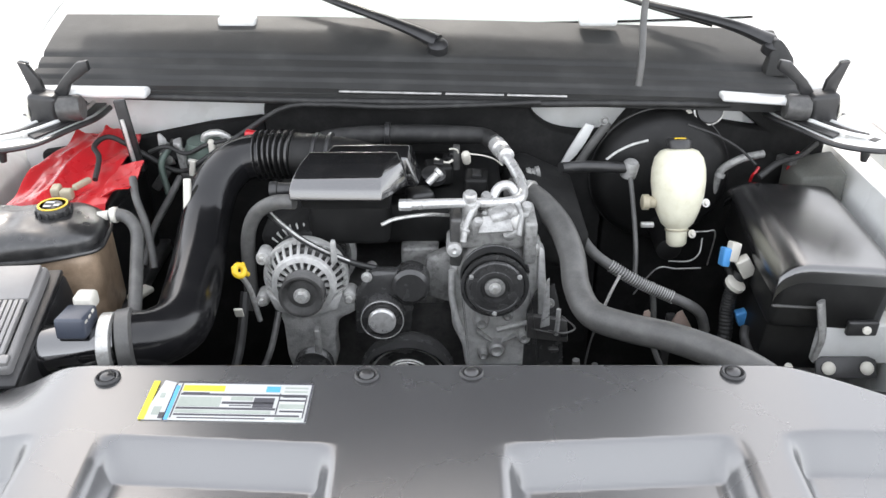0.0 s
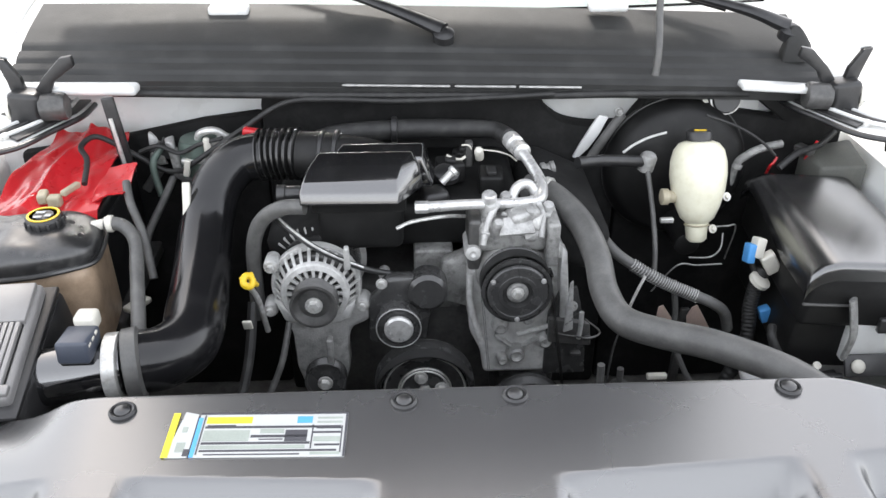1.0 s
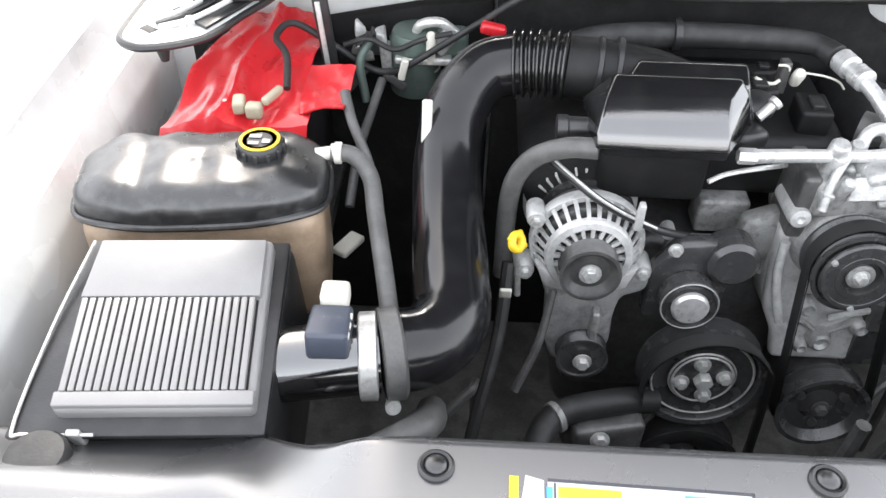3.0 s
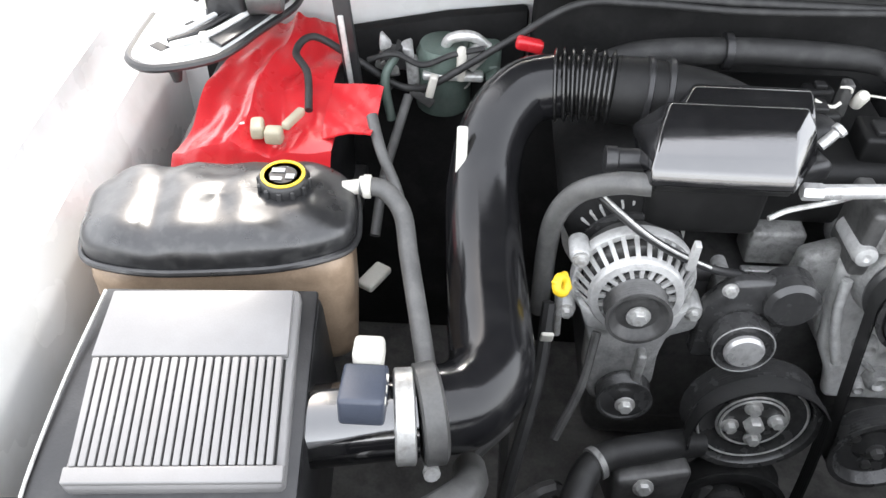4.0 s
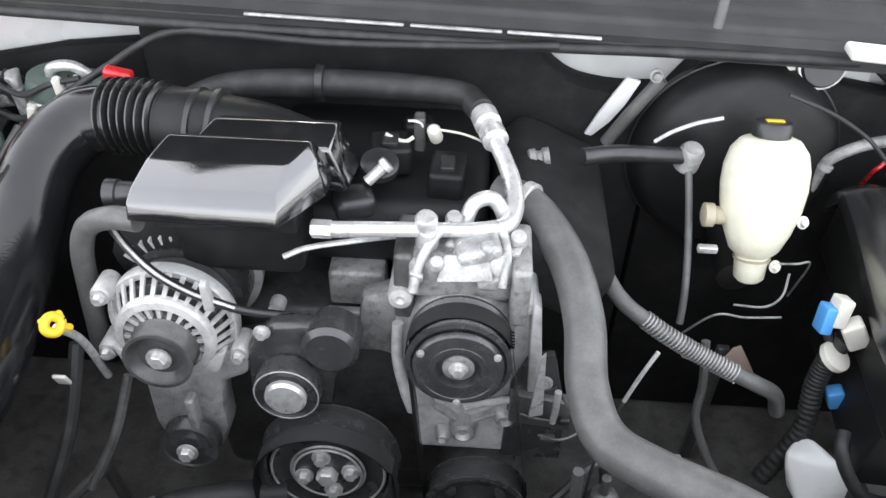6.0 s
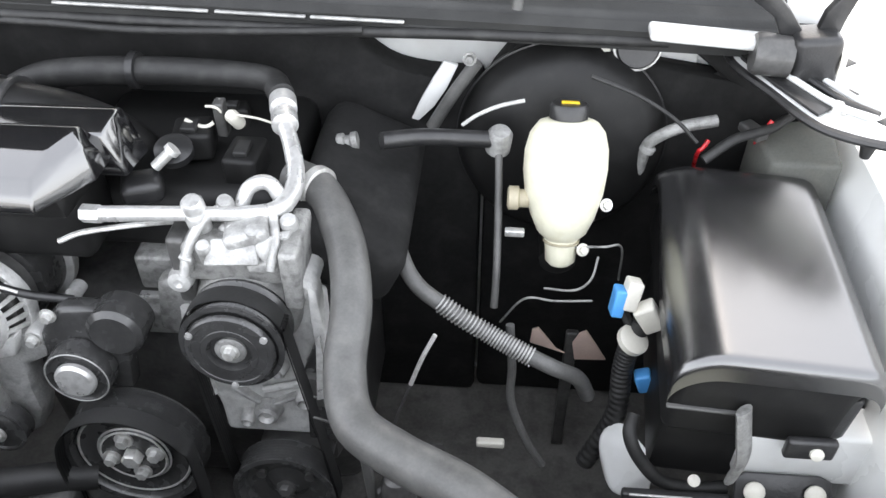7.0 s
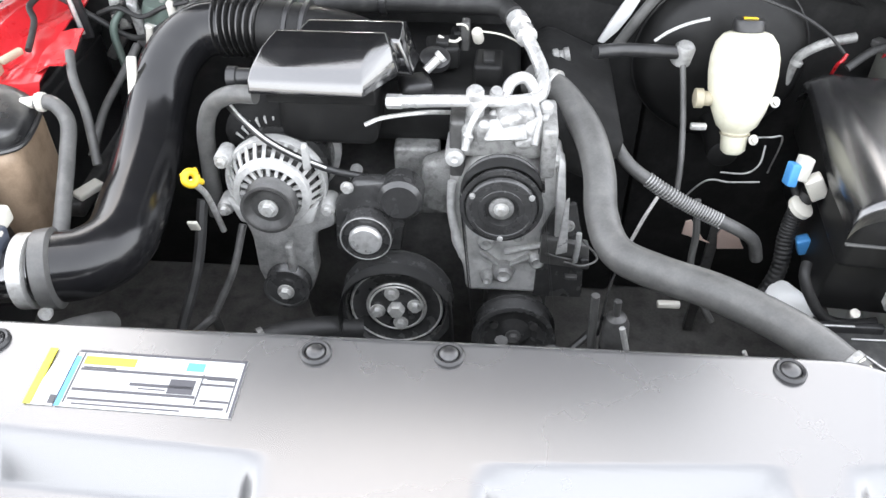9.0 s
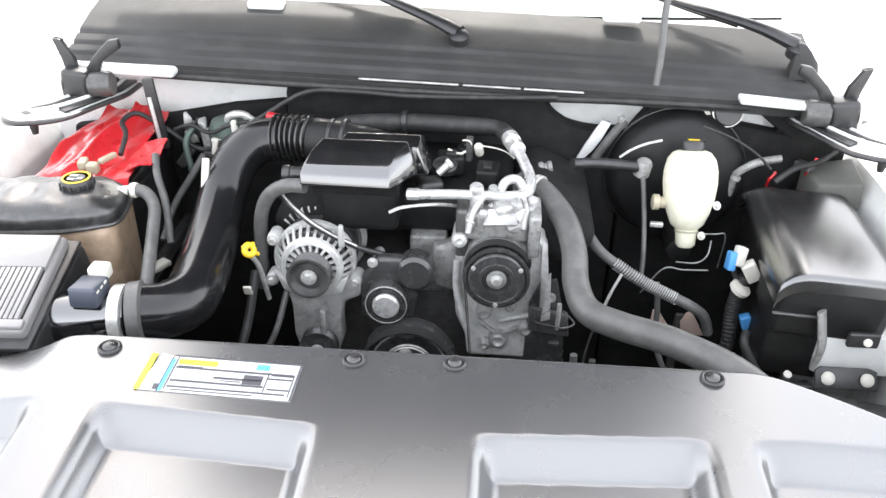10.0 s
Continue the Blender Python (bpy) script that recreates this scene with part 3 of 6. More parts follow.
part("regulator", rbox((0.040, 0.030, 0.030), on_face(A0, 0.030, 0.066, -0.094), 0.005), M_BLACK, alt)

# bracket below the alternator with its small pulley
bra = thing("accessory_bracket", (-0.22, 1.28, 0.72), "grimy cast aluminium accessory bracket with idler pulley", "bracket")
part("casting", slab([(-0.068, 0.06), (-0.050, 0.005), (-0.048, -0.065), (-0.036, -0.108), (0.0, -0.122), (0.036, -0.110), (0.050, -0.070), (0.048, -0.02), (0.055, 0.015), (0.088, 0.030), (0.090, 0.055), (0.05, 0.075), (-0.03, 0.08)], 0.045, at_front((-0.252, 1.268, 0.845)), 0.010), M_ALU, bra)
part("rib", rbox((0.012, 0.02, 0.07), (-0.235, 1.245, 0.825), 0.004), M_ALU_DARK, bra)
low = part("idler_pulley", lathe(grooved(0.036, 0.024) + [(0.016, -0.003), (0.0, -0.002)], Vector((-0.246, 1.226, 0.776)), FACE, 36), M_PULLEY, bra)
part("bolt", hexbolt(Vector((-0.246, 1.223, 0.776)), FACE, 0.0095, 0.010), M_STEEL, low, "bright steel bolt")

# belt tensioner with its bright dust cap
ten = thing("belt_tensioner", (-0.11, 1.26, 0.80), "black belt tensioner with a bright metal cap", "belt tensioner")
TEN = Vector((-0.112, 1.238, 0.882))
part("arm", slab([(-0.055, -0.05), (0.05, -0.05), (0.06, 0.03), (0.045, 0.085), (-0.02, 0.085), (-0.052, 0.04)], 0.03, at_front(TEN + FACE * -0.03), 0.01), M_PULLEY, ten)
tp = part("pulley", lathe([(0.02, -0.028), (0.041, -0.027), (0.041, -0.002), (0.037, 0.0), (0.034, -0.004), (0.026, -0.004), (0.025, 0.002), (0.0, 0.002)], TEN, FACE, 36), M_PULLEY, ten)
# Thin bright ring laid on the black pulley as its rim highlight.
part("glint_ring", lathe([(0.0380, 0.0002), (0.0390, 0.0010), (0.0400, 0.0)], TEN, FACE, 40, None, True), M_ALU, tp, "thin bright ring standing in for the rim's glint")
part("cap", lathe([(0.0255, 0.0), (0.0255, 0.005), (0.022, 0.009), (0.0, 0.011)], TEN, FACE, 32), M_TUBE, tp, "bright metal dust cap")
part("spring_case", lathe([(0.035, -0.05), (0.035, -0.012), (0.028, -0.006), (0.0, -0.006)], on_face(TEN, 0.052, 0.058, -0.01), FACE, 30), M_PULLEY, ten)
part("bolt", hexbolt(on_face(TEN, -0.028, 0.075, -0.028), FACE, 0.007, 0.009), M_STEEL, ten)

# water pump pulley with four bolts and the stub of the fan shaft
wp = thing("water_pump_pulley", (-0.068, 1.25, 0.66), "dark stamped steel water pump pulley with four bright bolts", "pulley")
WP = Vector((-0.068, 1.215, 0.752))
wpp = part("pulley", lathe(grooved(0.088, 0.040, 8) + [(0.078, -0.022), (0.050, -0.020), (0.046, -0.010), (0.030, -0.008), (0.0, -0.008)], WP, FACE, 48), M_PULLEY, wp)
part("hub_flange", lathe([(0.075, -0.026), (0.075, -0.011), (0.072, -0.009), (0.060, -0.014), (0.049, -0.014), (0.047, -0.010), (0.044, -0.006), (0.0, -0.006)], WP, FACE, 48), M_PULLEY, wpp)
# Bright metal rings added to draw the sky glints along the pulley's edges.
for r, h in ((0.0735, -0.0080), (0.0475, -0.0085), (0.0440, -0.0050)):
    part("glint_ring", lathe([(r - 0.0020, h), (r, h + 0.0014), (r + 0.0020, h)], WP, FACE, 48, None, True), M_STEEL, wpp, "thin bright ring standing in for the rim's glint")
part("shaft", lathe([(0.014, -0.01), (0.014, 0.004), (0.011, 0.008), (0.0, 0.009)], WP, FACE, 6), M_STEEL, wpp, "bright square shaft end")
for k in range(4):
    a = radians(12 + 90 * k)
    part("bolt", hexbolt(on_face(WP, 0.031 * math.cos(a), 0.031 * math.sin(a), -0.006), FACE, 0.0085, 0.010), M_STEEL, wpp, "bright hex bolt")

# crank pulley low in the dark
cr = thing("crank_pulley", (-0.06, 1.26, 0.45), "dark crank pulley low on the engine", "pulley")
CR = Vector((-0.06, 1.20, 0.555))
part("rim", lathe(grooved(0.085, 0.045, 8) + [(0.062, -0.006), (0.060, -0.022), (0.03, -0.022)], CR, FACE, 40), M_RUBBER, cr)
part("hub", lathe([(0.034, -0.03), (0.034, -0.010), (0.028, -0.004), (0.0, -0.004)], CR, FACE, 28), M_PULLEY, cr)
part("bolt", hexbolt(CR + FACE * -0.004, FACE, 0.012, 0.012), M_IRON, cr)

# ribbed belt
bel = thing("drive_belt", (-0.06, 1.24, 0.6), "black ribbed drive belt round the pulleys", "drive belt")
def belt_line(points):
    """A closed belt run through (x, z) points, smoothed."""
    return [p for p, u in spline([(x, 0, z) for x, z in points + points[:1]], 5)][:-1]


def arc(x, z, r, angles):
    return [(x + r * math.cos(radians(a)), z + r * math.sin(radians(a))) for a in angles]


PUMP_RUN = belt_line(arc(-0.068, 0.752, 0.0905, (180, 155, 130, 105, 80, 55, 30, 5)) + arc(-0.06, 0.555, 0.088, (-5, -45, -90, -135, -175)))
COMPRESSOR_RUN = belt_line(arc(0.0925, 0.955, 0.0622, (195, 170, 145, 120, 95, 70, 45, 20, 0)) + arc(0.124, 0.690, 0.0700, (8, -20, -55, -90, -125, -160, -190)))


def band(loop, inset, width, thick):
    """A closed band along the belt's line, moved inward by the inset."""
    one = bmesh.new()
    ring = []
    for n, p in enumerate(loop):
        d = (loop[(n + 1) % len(loop)] - loop[n - 1]).normalized()
        c = Vector((p.x, 1.257 + (p.z - 0.93) * math.tan(LEANBACK), p.z)) + Vector((d.z, 0, -d.x)) * inset
        ring.append([one.verts.new(c + FACE * width / 2), one.verts.new(c - FACE * width / 2)])
    for n in range(len(ring)):
        a, b = ring[n], ring[(n + 1) % len(ring)]
        one.faces.new((a[0], b[0], b[1], a[1]))
    bmesh.ops.solidify(one, geom=one.faces[:], thickness=thick)
    return one


bel2 = thing("drive_belt", (0.10, 1.24, 0.65), "black ribbed belt round the compressor clutch and the pump pulley", "drive belt")
for run_line, forward, whole in ((PUMP_RUN, 0.035, bel), (COMPRESSOR_RUN, 0.0, bel2)):
    for k in range(-1, 5):
        piece = band(run_line, 0.0, 0.026, 0.0025) if k < 0 else band(run_line, 0.003, 0.0036, 0.002)
        bmesh.ops.translate(piece, verts=piece.verts, vec=FACE * (forward + (0.0 if k < 0 else 0.0050 * (k - 2))))
        part("backing" if k < 0 else "rib", piece, M_BELT if k < 0 else M_RUBBER, whole)

# pump below the compressor, turned by the same belt
pump = thing("steering_pump", (0.117, 1.3, 0.62), "dark steering pump with a ribbed pulley under the compressor", "pump")
PMP = Vector((0.124, 1.217, 0.690))
pmp = part("pulley", lathe(grooved(0.0670, 0.036) + [(0.054, -0.016), (0.030, -0.020), (0.018, -0.012), (0.0, -0.012)], PMP, FACE, 44), M_PULLEY, pump)
part("hub_nut", hexbolt(PMP + FACE * -0.012, FACE, 0.009, 0.010), M_IRON, pmp)
for k in range(3):
    q = radians(30 + 120 * k)
    part("spoke_boss", lathe([(0.007, -0.004), (0.007, 0.003), (0.0, 0.004)], on_face(PMP, 0.038 * math.cos(q), 0.038 * math.sin(q), -0.016), FACE, 14), M_IRON, pmp)
part("body", lathe([(0.0, -0.17), (0.045, -0.165), (0.052, -0.15), (0.052, -0.05), (0.040, -0.040), (0.020, -0.036)], PMP, FACE, 32), M_IRON, pump)
part("bracket", slab([(-0.05, 0.075), (0.06, 0.075), (0.055, 0.0), (-0.045, 0.0)], 0.03, at_front(PMP + FACE * -0.085), 0.006), M_IRON, pump)


# compressor: clutch pulley in a finned aluminium housing
cmp = thing("ac_compressor", (0.09, 1.3, 0.85), "grimy aluminium air conditioning compressor with black clutch pulley", "compressor")
CMP = Vector((0.0925, 1.228, 0.955))
part("body", lathe([(0.04, -0.22), (0.062, -0.21), (0.066, -0.15), (0.066, -0.086), (0.058, -0.066), (0.0, -0.063)], CMP, FACE, 40), M_ALU, cmp)
part("mount", slab([(-0.076, 0.060), (-0.080, -0.02), (-0.082, -0.08), (-0.070, -0.135), (-0.030, -0.170), (0.020, -0.185), (0.058, -0.165), (0.076, -0.110), (0.078, -0.03), (0.076, 0.060), (0.060, 0.080), (-0.060, 0.080)], 0.06, at_front(CMP + FACE * -0.098), 0.014, 3), M_ALU, cmp)
part("web", slab([(-0.080, 0.02), (-0.080, -0.060), (-0.076, -0.120), (-0.056, -0.160), (-0.050, -0.205), (0.090, -0.205), (0.098, -0.120), (0.092, 0.02)], 0.022, at_front(CMP + FACE * -0.094) @ Matrix.Rotation(radians(-9), 4, "X"), 0.008, 3), M_ALU_CLEAN, cmp)
part("left_rim", tube([on_face(CMP, dx, dz, -0.078 - 0.156 * dz) for dx, dz in ((-0.076, 0.0), (-0.076, -0.050), (-0.066, -0.098), (-0.056, -0.128))], 0.007, 10), M_ALU_CLEAN, cmp)
for dx, dz, r in ((-0.020, -0.105, 0.013), (0.030, -0.090, 0.010), (0.062, -0.135, 0.012), (0.010, -0.160, 0.015), (-0.016, -0.170, 0.009)):
    part("boss", lathe([(r * 1.3, -0.012), (r, 0.004), (r * 0.7, 0.007), (r * 0.45, 0.001), (0.0, 0.001)], on_face(CMP, dx, dz, -0.081 - 0.156 * dz), FACE, 18), M_ALU, cmp)
part("crossways_rib", tube([on_face(CMP, dx, dz, -0.078 - 0.156 * dz) for dx, dz in ((0.010, -0.118), (0.045, -0.108), (0.078, -0.100))], 0.005, 8), M_ALU_CLEAN, cmp)
part("rib", slab([(-0.030, -0.120), (0.010, -0.150), (0.050, -0.128), (0.050, -0.134), (0.010, -0.157), (-0.030, -0.127)], 0.014, at_front(CMP + FACE * -0.060), 0.002), M_ALU, cmp)
part("edge_plate", slab([(0.082, 0.060), (0.092, 0.050), (0.104, -0.085), (0.086, -0.085), (0.082, 0.0)], 0.03, at_front(CMP + FACE * -0.058), 0.003), M_ALU_CLEAN, cmp)
for dx in (-0.0720, 0.0745):
    part("ear", lathe([(0.0145, -0.08), (0.0155, -0.02), (0.0135, -0.010), (0.006, -0.008), (0.0, -0.011)], on_face(CMP, dx, 0.046, -0.056), FACE, 24), M_ALU_CLEAN, cmp)
part("head_plate", rbox((0.125, 0.07, 0.06), (0.090, 1.335, 1.024), 0.012), M_ALU_DARK, cmp)
lumps = random.Random(11)
for n in range(12):
    c = Vector((lumps.uniform(0.035, 0.150), lumps.uniform(1.288, 1.352), lumps.uniform(1.036, 1.060)))
    w = lumps.uniform(0.009, 0.017)
    part("casting_lump", hull([c + Vector((lumps.uniform(-w, w), lumps.uniform(-w, w), lumps.uniform(-w, w))) for k in range(11)] + [c - Vector((0, 0, 0.03))], 0.0022, 2), lumps.choice((M_ALU_CLEAN, M_ALU, M_ALU, M_ALU_DARK, M_IRON)), cmp)
part("side_wall", rbox((0.022, 0.09, 0.085), (0.158, 1.330, 1.015), 0.006), M_ALU_DARK, cmp)
part("side_wall", rbox((0.024, 0.08, 0.10), (0.024, 1.345, 1.005), 0.006), M_IRON, cmp)
part("manifold_block", rbox((0.052, 0.050, 0.034), (0.108, 1.322, 1.056), 0.008, Matrix.Rotation(radians(-14), 4, "Y") @ Matrix.Rotation(radians(10), 4, "Z")), M_ALU, cmp)
part("flange", slab([(-0.03, -0.016), (0.034, -0.012), (0.028, 0.018), (-0.022, 0.016)], 0.010, Matrix.Translation((0.092, 1.292, 1.052)) @ Matrix.Rotation(radians(50), 4, "X"), 0.003), M_ALU, cmp)
part("strap", tube([(0.036, 1.286, 1.020), (0.042, 1.300, 1.048), (0.056, 1.318, 1.072), (0.074, 1.336, 1.080)], 0.0060, 10), M_ALU, cmp)
part("strap", tube([(0.136, 1.290, 1.030), (0.140, 1.312, 1.058), (0.134, 1.338, 1.074)], 0.0058, 10), M_ALU, cmp)
for x, y, z, r in ((0.050, 1.325, 1.072, 0.013), (0.078, 1.345, 1.078, 0.010), (0.062, 1.298, 1.050, 0.009), (0.118, 1.31, 1.066, 0.010), (0.152, 1.335, 1.062, 0.011)):
    part("boss", lathe([(r, -0.03), (r, 0.006), (r * 0.8, 0.011), (0.0, 0.012)], (x, y, z), (0.05, -0.35, 1), 16), M_ALU, cmp)
part("cable", tube([(0.136, 1.368, 1.062), (0.130, 1.340, 1.066), (0.118, 1.315, 1.058), (0.105, 1.298, 1.040)], 0.0055, 8), M_RUBBER, cmp, "black clutch lead")
cpl = part("clutch_pulley", lathe(grooved(0.0590, 0.050) + [(0.052, -0.006), (0.030, -0.006), (0.0, -0.006)], CMP + FACE * -0.011, FACE, 48), M_PULLEY, cmp)
part("clutch_plate", lathe([(0.0, -0.012), (0.050, -0.011), (0.0525, -0.008), (0.0520, -0.003), (0.0500, -0.001), (0.0450, -0.001), (0.0443, -0.0018), (0.0340, -0.0018), (0.0333, -0.0012), (0.0265, -0.0012), (0.0240, -0.0090), (0.0, -0.0090)], CMP, FACE, 48), M_PULLEY, cpl, "scuffed dark clutch plate")
part("hub", lathe([(0.0185, -0.010), (0.0185, -0.006), (0.0160, -0.004), (0.0115, -0.004), (0.0105, -0.007), (0.0, -0.007)], CMP, FACE, 28), M_ALU_DARK, cpl)
part("nut", hexbolt(CMP + FACE * -0.007, FACE, 0.0078, 0.010), M_STEEL, cpl, "bright steel nut")
for a in (30, 150, 270):
    part("rivet", lathe([(0.0046, 0), (0.0042, 0.003), (0.0, 0.0040)], on_face(CMP, 0.0495 * math.cos(radians(a)), 0.0495 * math.sin(radians(a)), -0.0012), FACE, 12), M_TUBE, cpl)
part("side_bracket", slab([(0, 0), (0.075, -0.012), (0.080, -0.06), (0.0, -0.05)], 0.02, at_front((0.158, 1.27, 0.87)), 0.004), M_IRON, cmp)

# bright aluminium refrigerant line
ac = thing("refrigerant_line", (0.1, 1.4, 1.05), "bright bare aluminium refrigerant line with crimped fitting", "refrigerant line")
part("pipe", tube([(0.113, 1.505, 1.108), (0.121, 1.475, 1.106), (0.134, 1.445, 1.096), (0.1455, 1.410, 1.083), (0.147, 1.378, 1.074), (0.136, 1.346, 1.074), (0.10, 1.336, 1.074), (0.06, 1.329, 1.077), (0.0, 1.321, 1.080), (-0.06, 1.317, 1.079)], [0.0105, 0.0105, 0.0105, 0.011, 0.0115, 0.0105, 0.0085, 0.0085, 0.0090, 0.0095]), M_TUBE, ac)
part("fitting", lathe([(0.011, -0.016), (0.0165, -0.013), (0.0165, 0.008), (0.0125, 0.011), (0.0125, 0.020), (0.0175, 0.023), (0.0175, 0.046), (0.0135, 0.050)], (0.119, 1.482, 1.107), (-0.27, 0.96, 0.02), 24), M_TUBE, ac)
part("end_nut", lathe([(0.009, 0), (0.0108, 0.001), (0.0108, 0.022), (0.009, 0.024)], (-0.056, 1.317, 1.079), (-1, 0, 0), 6), M_TUBE, ac)
part("service_knob", lathe([(0.011, -0.02), (0.010, 0.006), (0.013, 0.008), (0.013, 0.020), (0.010, 0.024)], (0.048, 1.330, 1.076), (0, -0.25, 1), 20), M_TUBE, ac)
part("loop_pipe", tube([(0.142, 1.365, 1.056), (0.124, 1.375, 1.088), (0.100, 1.370, 1.085), (0.088, 1.350, 1.058)], 0.009, 12), M_TUBE, ac)
hl = thing("refrigerant_hose", (0.0, 1.58, 1.05), "black rubber refrigerant hose along the firewall", "hose")
part("hose", tube([(0.104, 1.535, 1.108), (0.082, 1.575, 1.106), (0.02, 1.598, 1.100), (-0.10, 1.600, 1.100), (-0.24, 1.595, 1.090), (-0.33, 1.59, 1.05)], [0.014, 0.017, 0.019, 0.020, 0.020, 0.018]), M_RUBBER, hl)
part("ferrule", lathe([(0.0145, 0), (0.0175, 0.002), (0.0175, 0.022), (0.0145, 0.024)], (0.104, 1.534, 1.108), (-0.45, 0.85, 0.0), 22), M_RUBBER, hl)
part("clamp", lathe([(0.0225, 0), (0.0255, 0.001), (0.0255, 0.011), (0.0225, 0.012)], (-0.11, 1.600, 1.100), (-1, 0, 0), 22), M_BLACK, hl)
# thin bright rod below the line
rod = thing("dipstick_tube", (-0.05, 1.32, 1.03), "thin bright steel dipstick tube", "dipstick tube")
part("tube", tube([(-0.112, 1.305, 1.045), (-0.085, 1.315, 1.052), (-0.03, 1.335, 1.050), (0.01, 1.37, 1.03)], 0.0035, 8), M_STEEL, rod)
wb = thing("wire_bracket", (0.20, 1.275, 0.76), "dark bracket with an eyelet and clipped wires beside the compressor", "bracket")
part("plate", slab([(-0.045, -0.13), (0.035, -0.13), (0.030, -0.03), (0.010, 0.055), (-0.02, 0.050), (-0.04, 0.0)], 0.012, at_front((0.198, 1.282, 0.872)), 0.003), M_PULLEY, wb)
part("eyelet", lathe([(0.007, 0), (0.0105, 0.001), (0.0105, 0.003), (0.007, 0.004)], (0.196, 1.268, 0.900), FACE, 20, None, True), M_TUBE, wb, "bright eyelet")
part("screw", hexbolt((0.196, 1.270, 0.898), FACE, 0.005, 0.006), M_STEEL, wb)
part("rod", tube([(0.214, 1.262, 0.890), (0.214, 1.260, 0.862), (0.213, 1.262, 0.832)], 0.0045, 8), M_TUBE, wb, "bright upright rod")
part("wire", tube([(0.166, 1.262, 0.846), (0.190, 1.258, 0.842), (0.212, 1.260, 0.836)], 0.0018, 8), M_IRON, wb)
part("clip", rbox((0.014, 0.010, 0.012), (0.228, 1.264, 0.832), 0.003), M_BLACK, wb)
part("clip", rbox((0.020, 0.010, 0.007), (0.210, 1.264, 0.796), 0.002), M_IRON, wb)
part("wedge", slab([(-0.009, -0.052), (0.008, -0.046), (0.003, 0.052), (-0.002, 0.045)], 0.006, at_front((0.189, 1.250, 0.910)), 0.001), M_TUBE, wb, "bright triangular rib")


# ---- intake: cover box, plenum, bellows, duct, air filter box ----
ACROSS = Matrix(((0, 0, 1, 0), (1, 0, 0, 0), (0, 1, 0, 0), (0, 0, 0, 1)))   # a side profile (y, z) run across x
tb = thing("throttle_cover", (-0.18, 1.34, 1.05), "glossy black plastic throttle cover with a sloping front", "engine cover")
part("shell", hull([(-0.268, 1.279, 1.106), (-0.268, 1.285, 1.125), (-0.264, 1.297, 1.138), (-0.254, 1.330, 1.153), (-0.240, 1.366, 1.161), (-0.243, 1.376, 1.157), (-0.276, 1.330, 1.106), (-0.276, 1.398, 1.106),
                    (-0.107, 1.277, 1.106), (-0.108, 1.284, 1.125), (-0.110, 1.298, 1.139), (-0.102, 1.332, 1.154), (-0.084, 1.366, 1.161), (-0.082, 1.376, 1.157), (-0.074, 1.350, 1.146), (-0.064, 1.342, 1.106), (-0.062, 1.398, 1.106)], 0.0028, 3), M_GLOSS, tb)
part("rear_step", hull([(-0.240, 1.378, 1.085), (-0.046, 1.378, 1.085), (-0.040, 1.436, 1.085), (-0.232, 1.436, 1.085), (-0.224, 1.380, 1.142), (-0.066, 1.380, 1.142), (-0.205, 1.418, 1.153), (-0.062, 1.418, 1.153), (-0.200, 1.436, 1.146), (-0.060, 1.436, 1.146)], 0.004), M_GLOSS, tb)
part("rim", slab([(1.43, 1.070), (1.310, 1.074), (1.302, 1.105), (1.43, 1.105)], 0.160, Matrix.Translation((-0.094, 0, 0)) @ ACROSS, 0.004), M_PLENUM, tb)
part("stub", lathe([(0.014, 0), (0.014, 0.035), (0.016, 0.037), (0.016, 0.05)], (-0.262, 1.335, 1.100), (-1, 0, 0), 18), M_BLACK, tb)
part("support", rbox((0.15, 0.09, 0.10), (-0.175, 1.385, 1.030), 0.015), M_PLENUM, tb)
ple = thing("intake_plenum", (-0.15, 1.46, 1.05), "black plastic intake plenum tube behind the cover", "intake plenum")
part("tube", tube([(-0.290, 1.480, 1.106), (-0.24, 1.474, 1.104), (-0.17, 1.472, 1.094), (-0.115, 1.478, 1.070), (-0.085, 1.490, 1.030)], [0.043, 0.044, 0.043, 0.040, 0.038], 24), M_PLENUM, ple)
for x in (-0.252, -0.226):
    part("collar", lathe([(0.044, 0), (0.0475, 0.002), (0.0475, 0.008), (0.044, 0.010)], (x, 1.476, 1.104), (1, -0.1, -0.05), 28), M_BLACK, ple)
duct = thing("intake_duct", (-0.45, 1.25, 0.93), "black plastic intake duct with ribbed bellows", "intake duct")
part("pipe", tube([(-0.500, 1.058, 0.968), (-0.462, 1.078, 0.962), (-0.437, 1.125, 0.958), (-0.440, 1.20, 0.962), (-0.447, 1.29, 0.978), (-0.452, 1.38, 1.015), (-0.440, 1.440, 1.060), (-0.405, 1.482, 1.090), (-0.360, 1.492, 1.100)],
                  [0.048, 0.048, 0.049, 0.050, 0.049, 0.047, 0.045, 0.044, 0.043], 28, 8), M_DUCT, duct)
part("bellows", tube([(-0.364, 1.492, 1.100), (-0.325, 1.488, 1.104), (-0.282, 1.480, 1.106)], 0.044, 28, 6, (0.0, 2.0, 7, 0.0055)), M_BELLOWS, duct, "black ribbed rubber bellows")
part("clip", rbox((0.014, 0.010, 0.070), (-0.481, 1.383, 1.062), 0.003, Matrix.Rotation(radians(-28), 4, "X")), M_PALE, duct, "pale retaining clip")
maf = thing("airflow_meter", (-0.57, 1.05, 0.92), "dark airflow meter tube with slate sensor and steel clamp", "airflow meter")
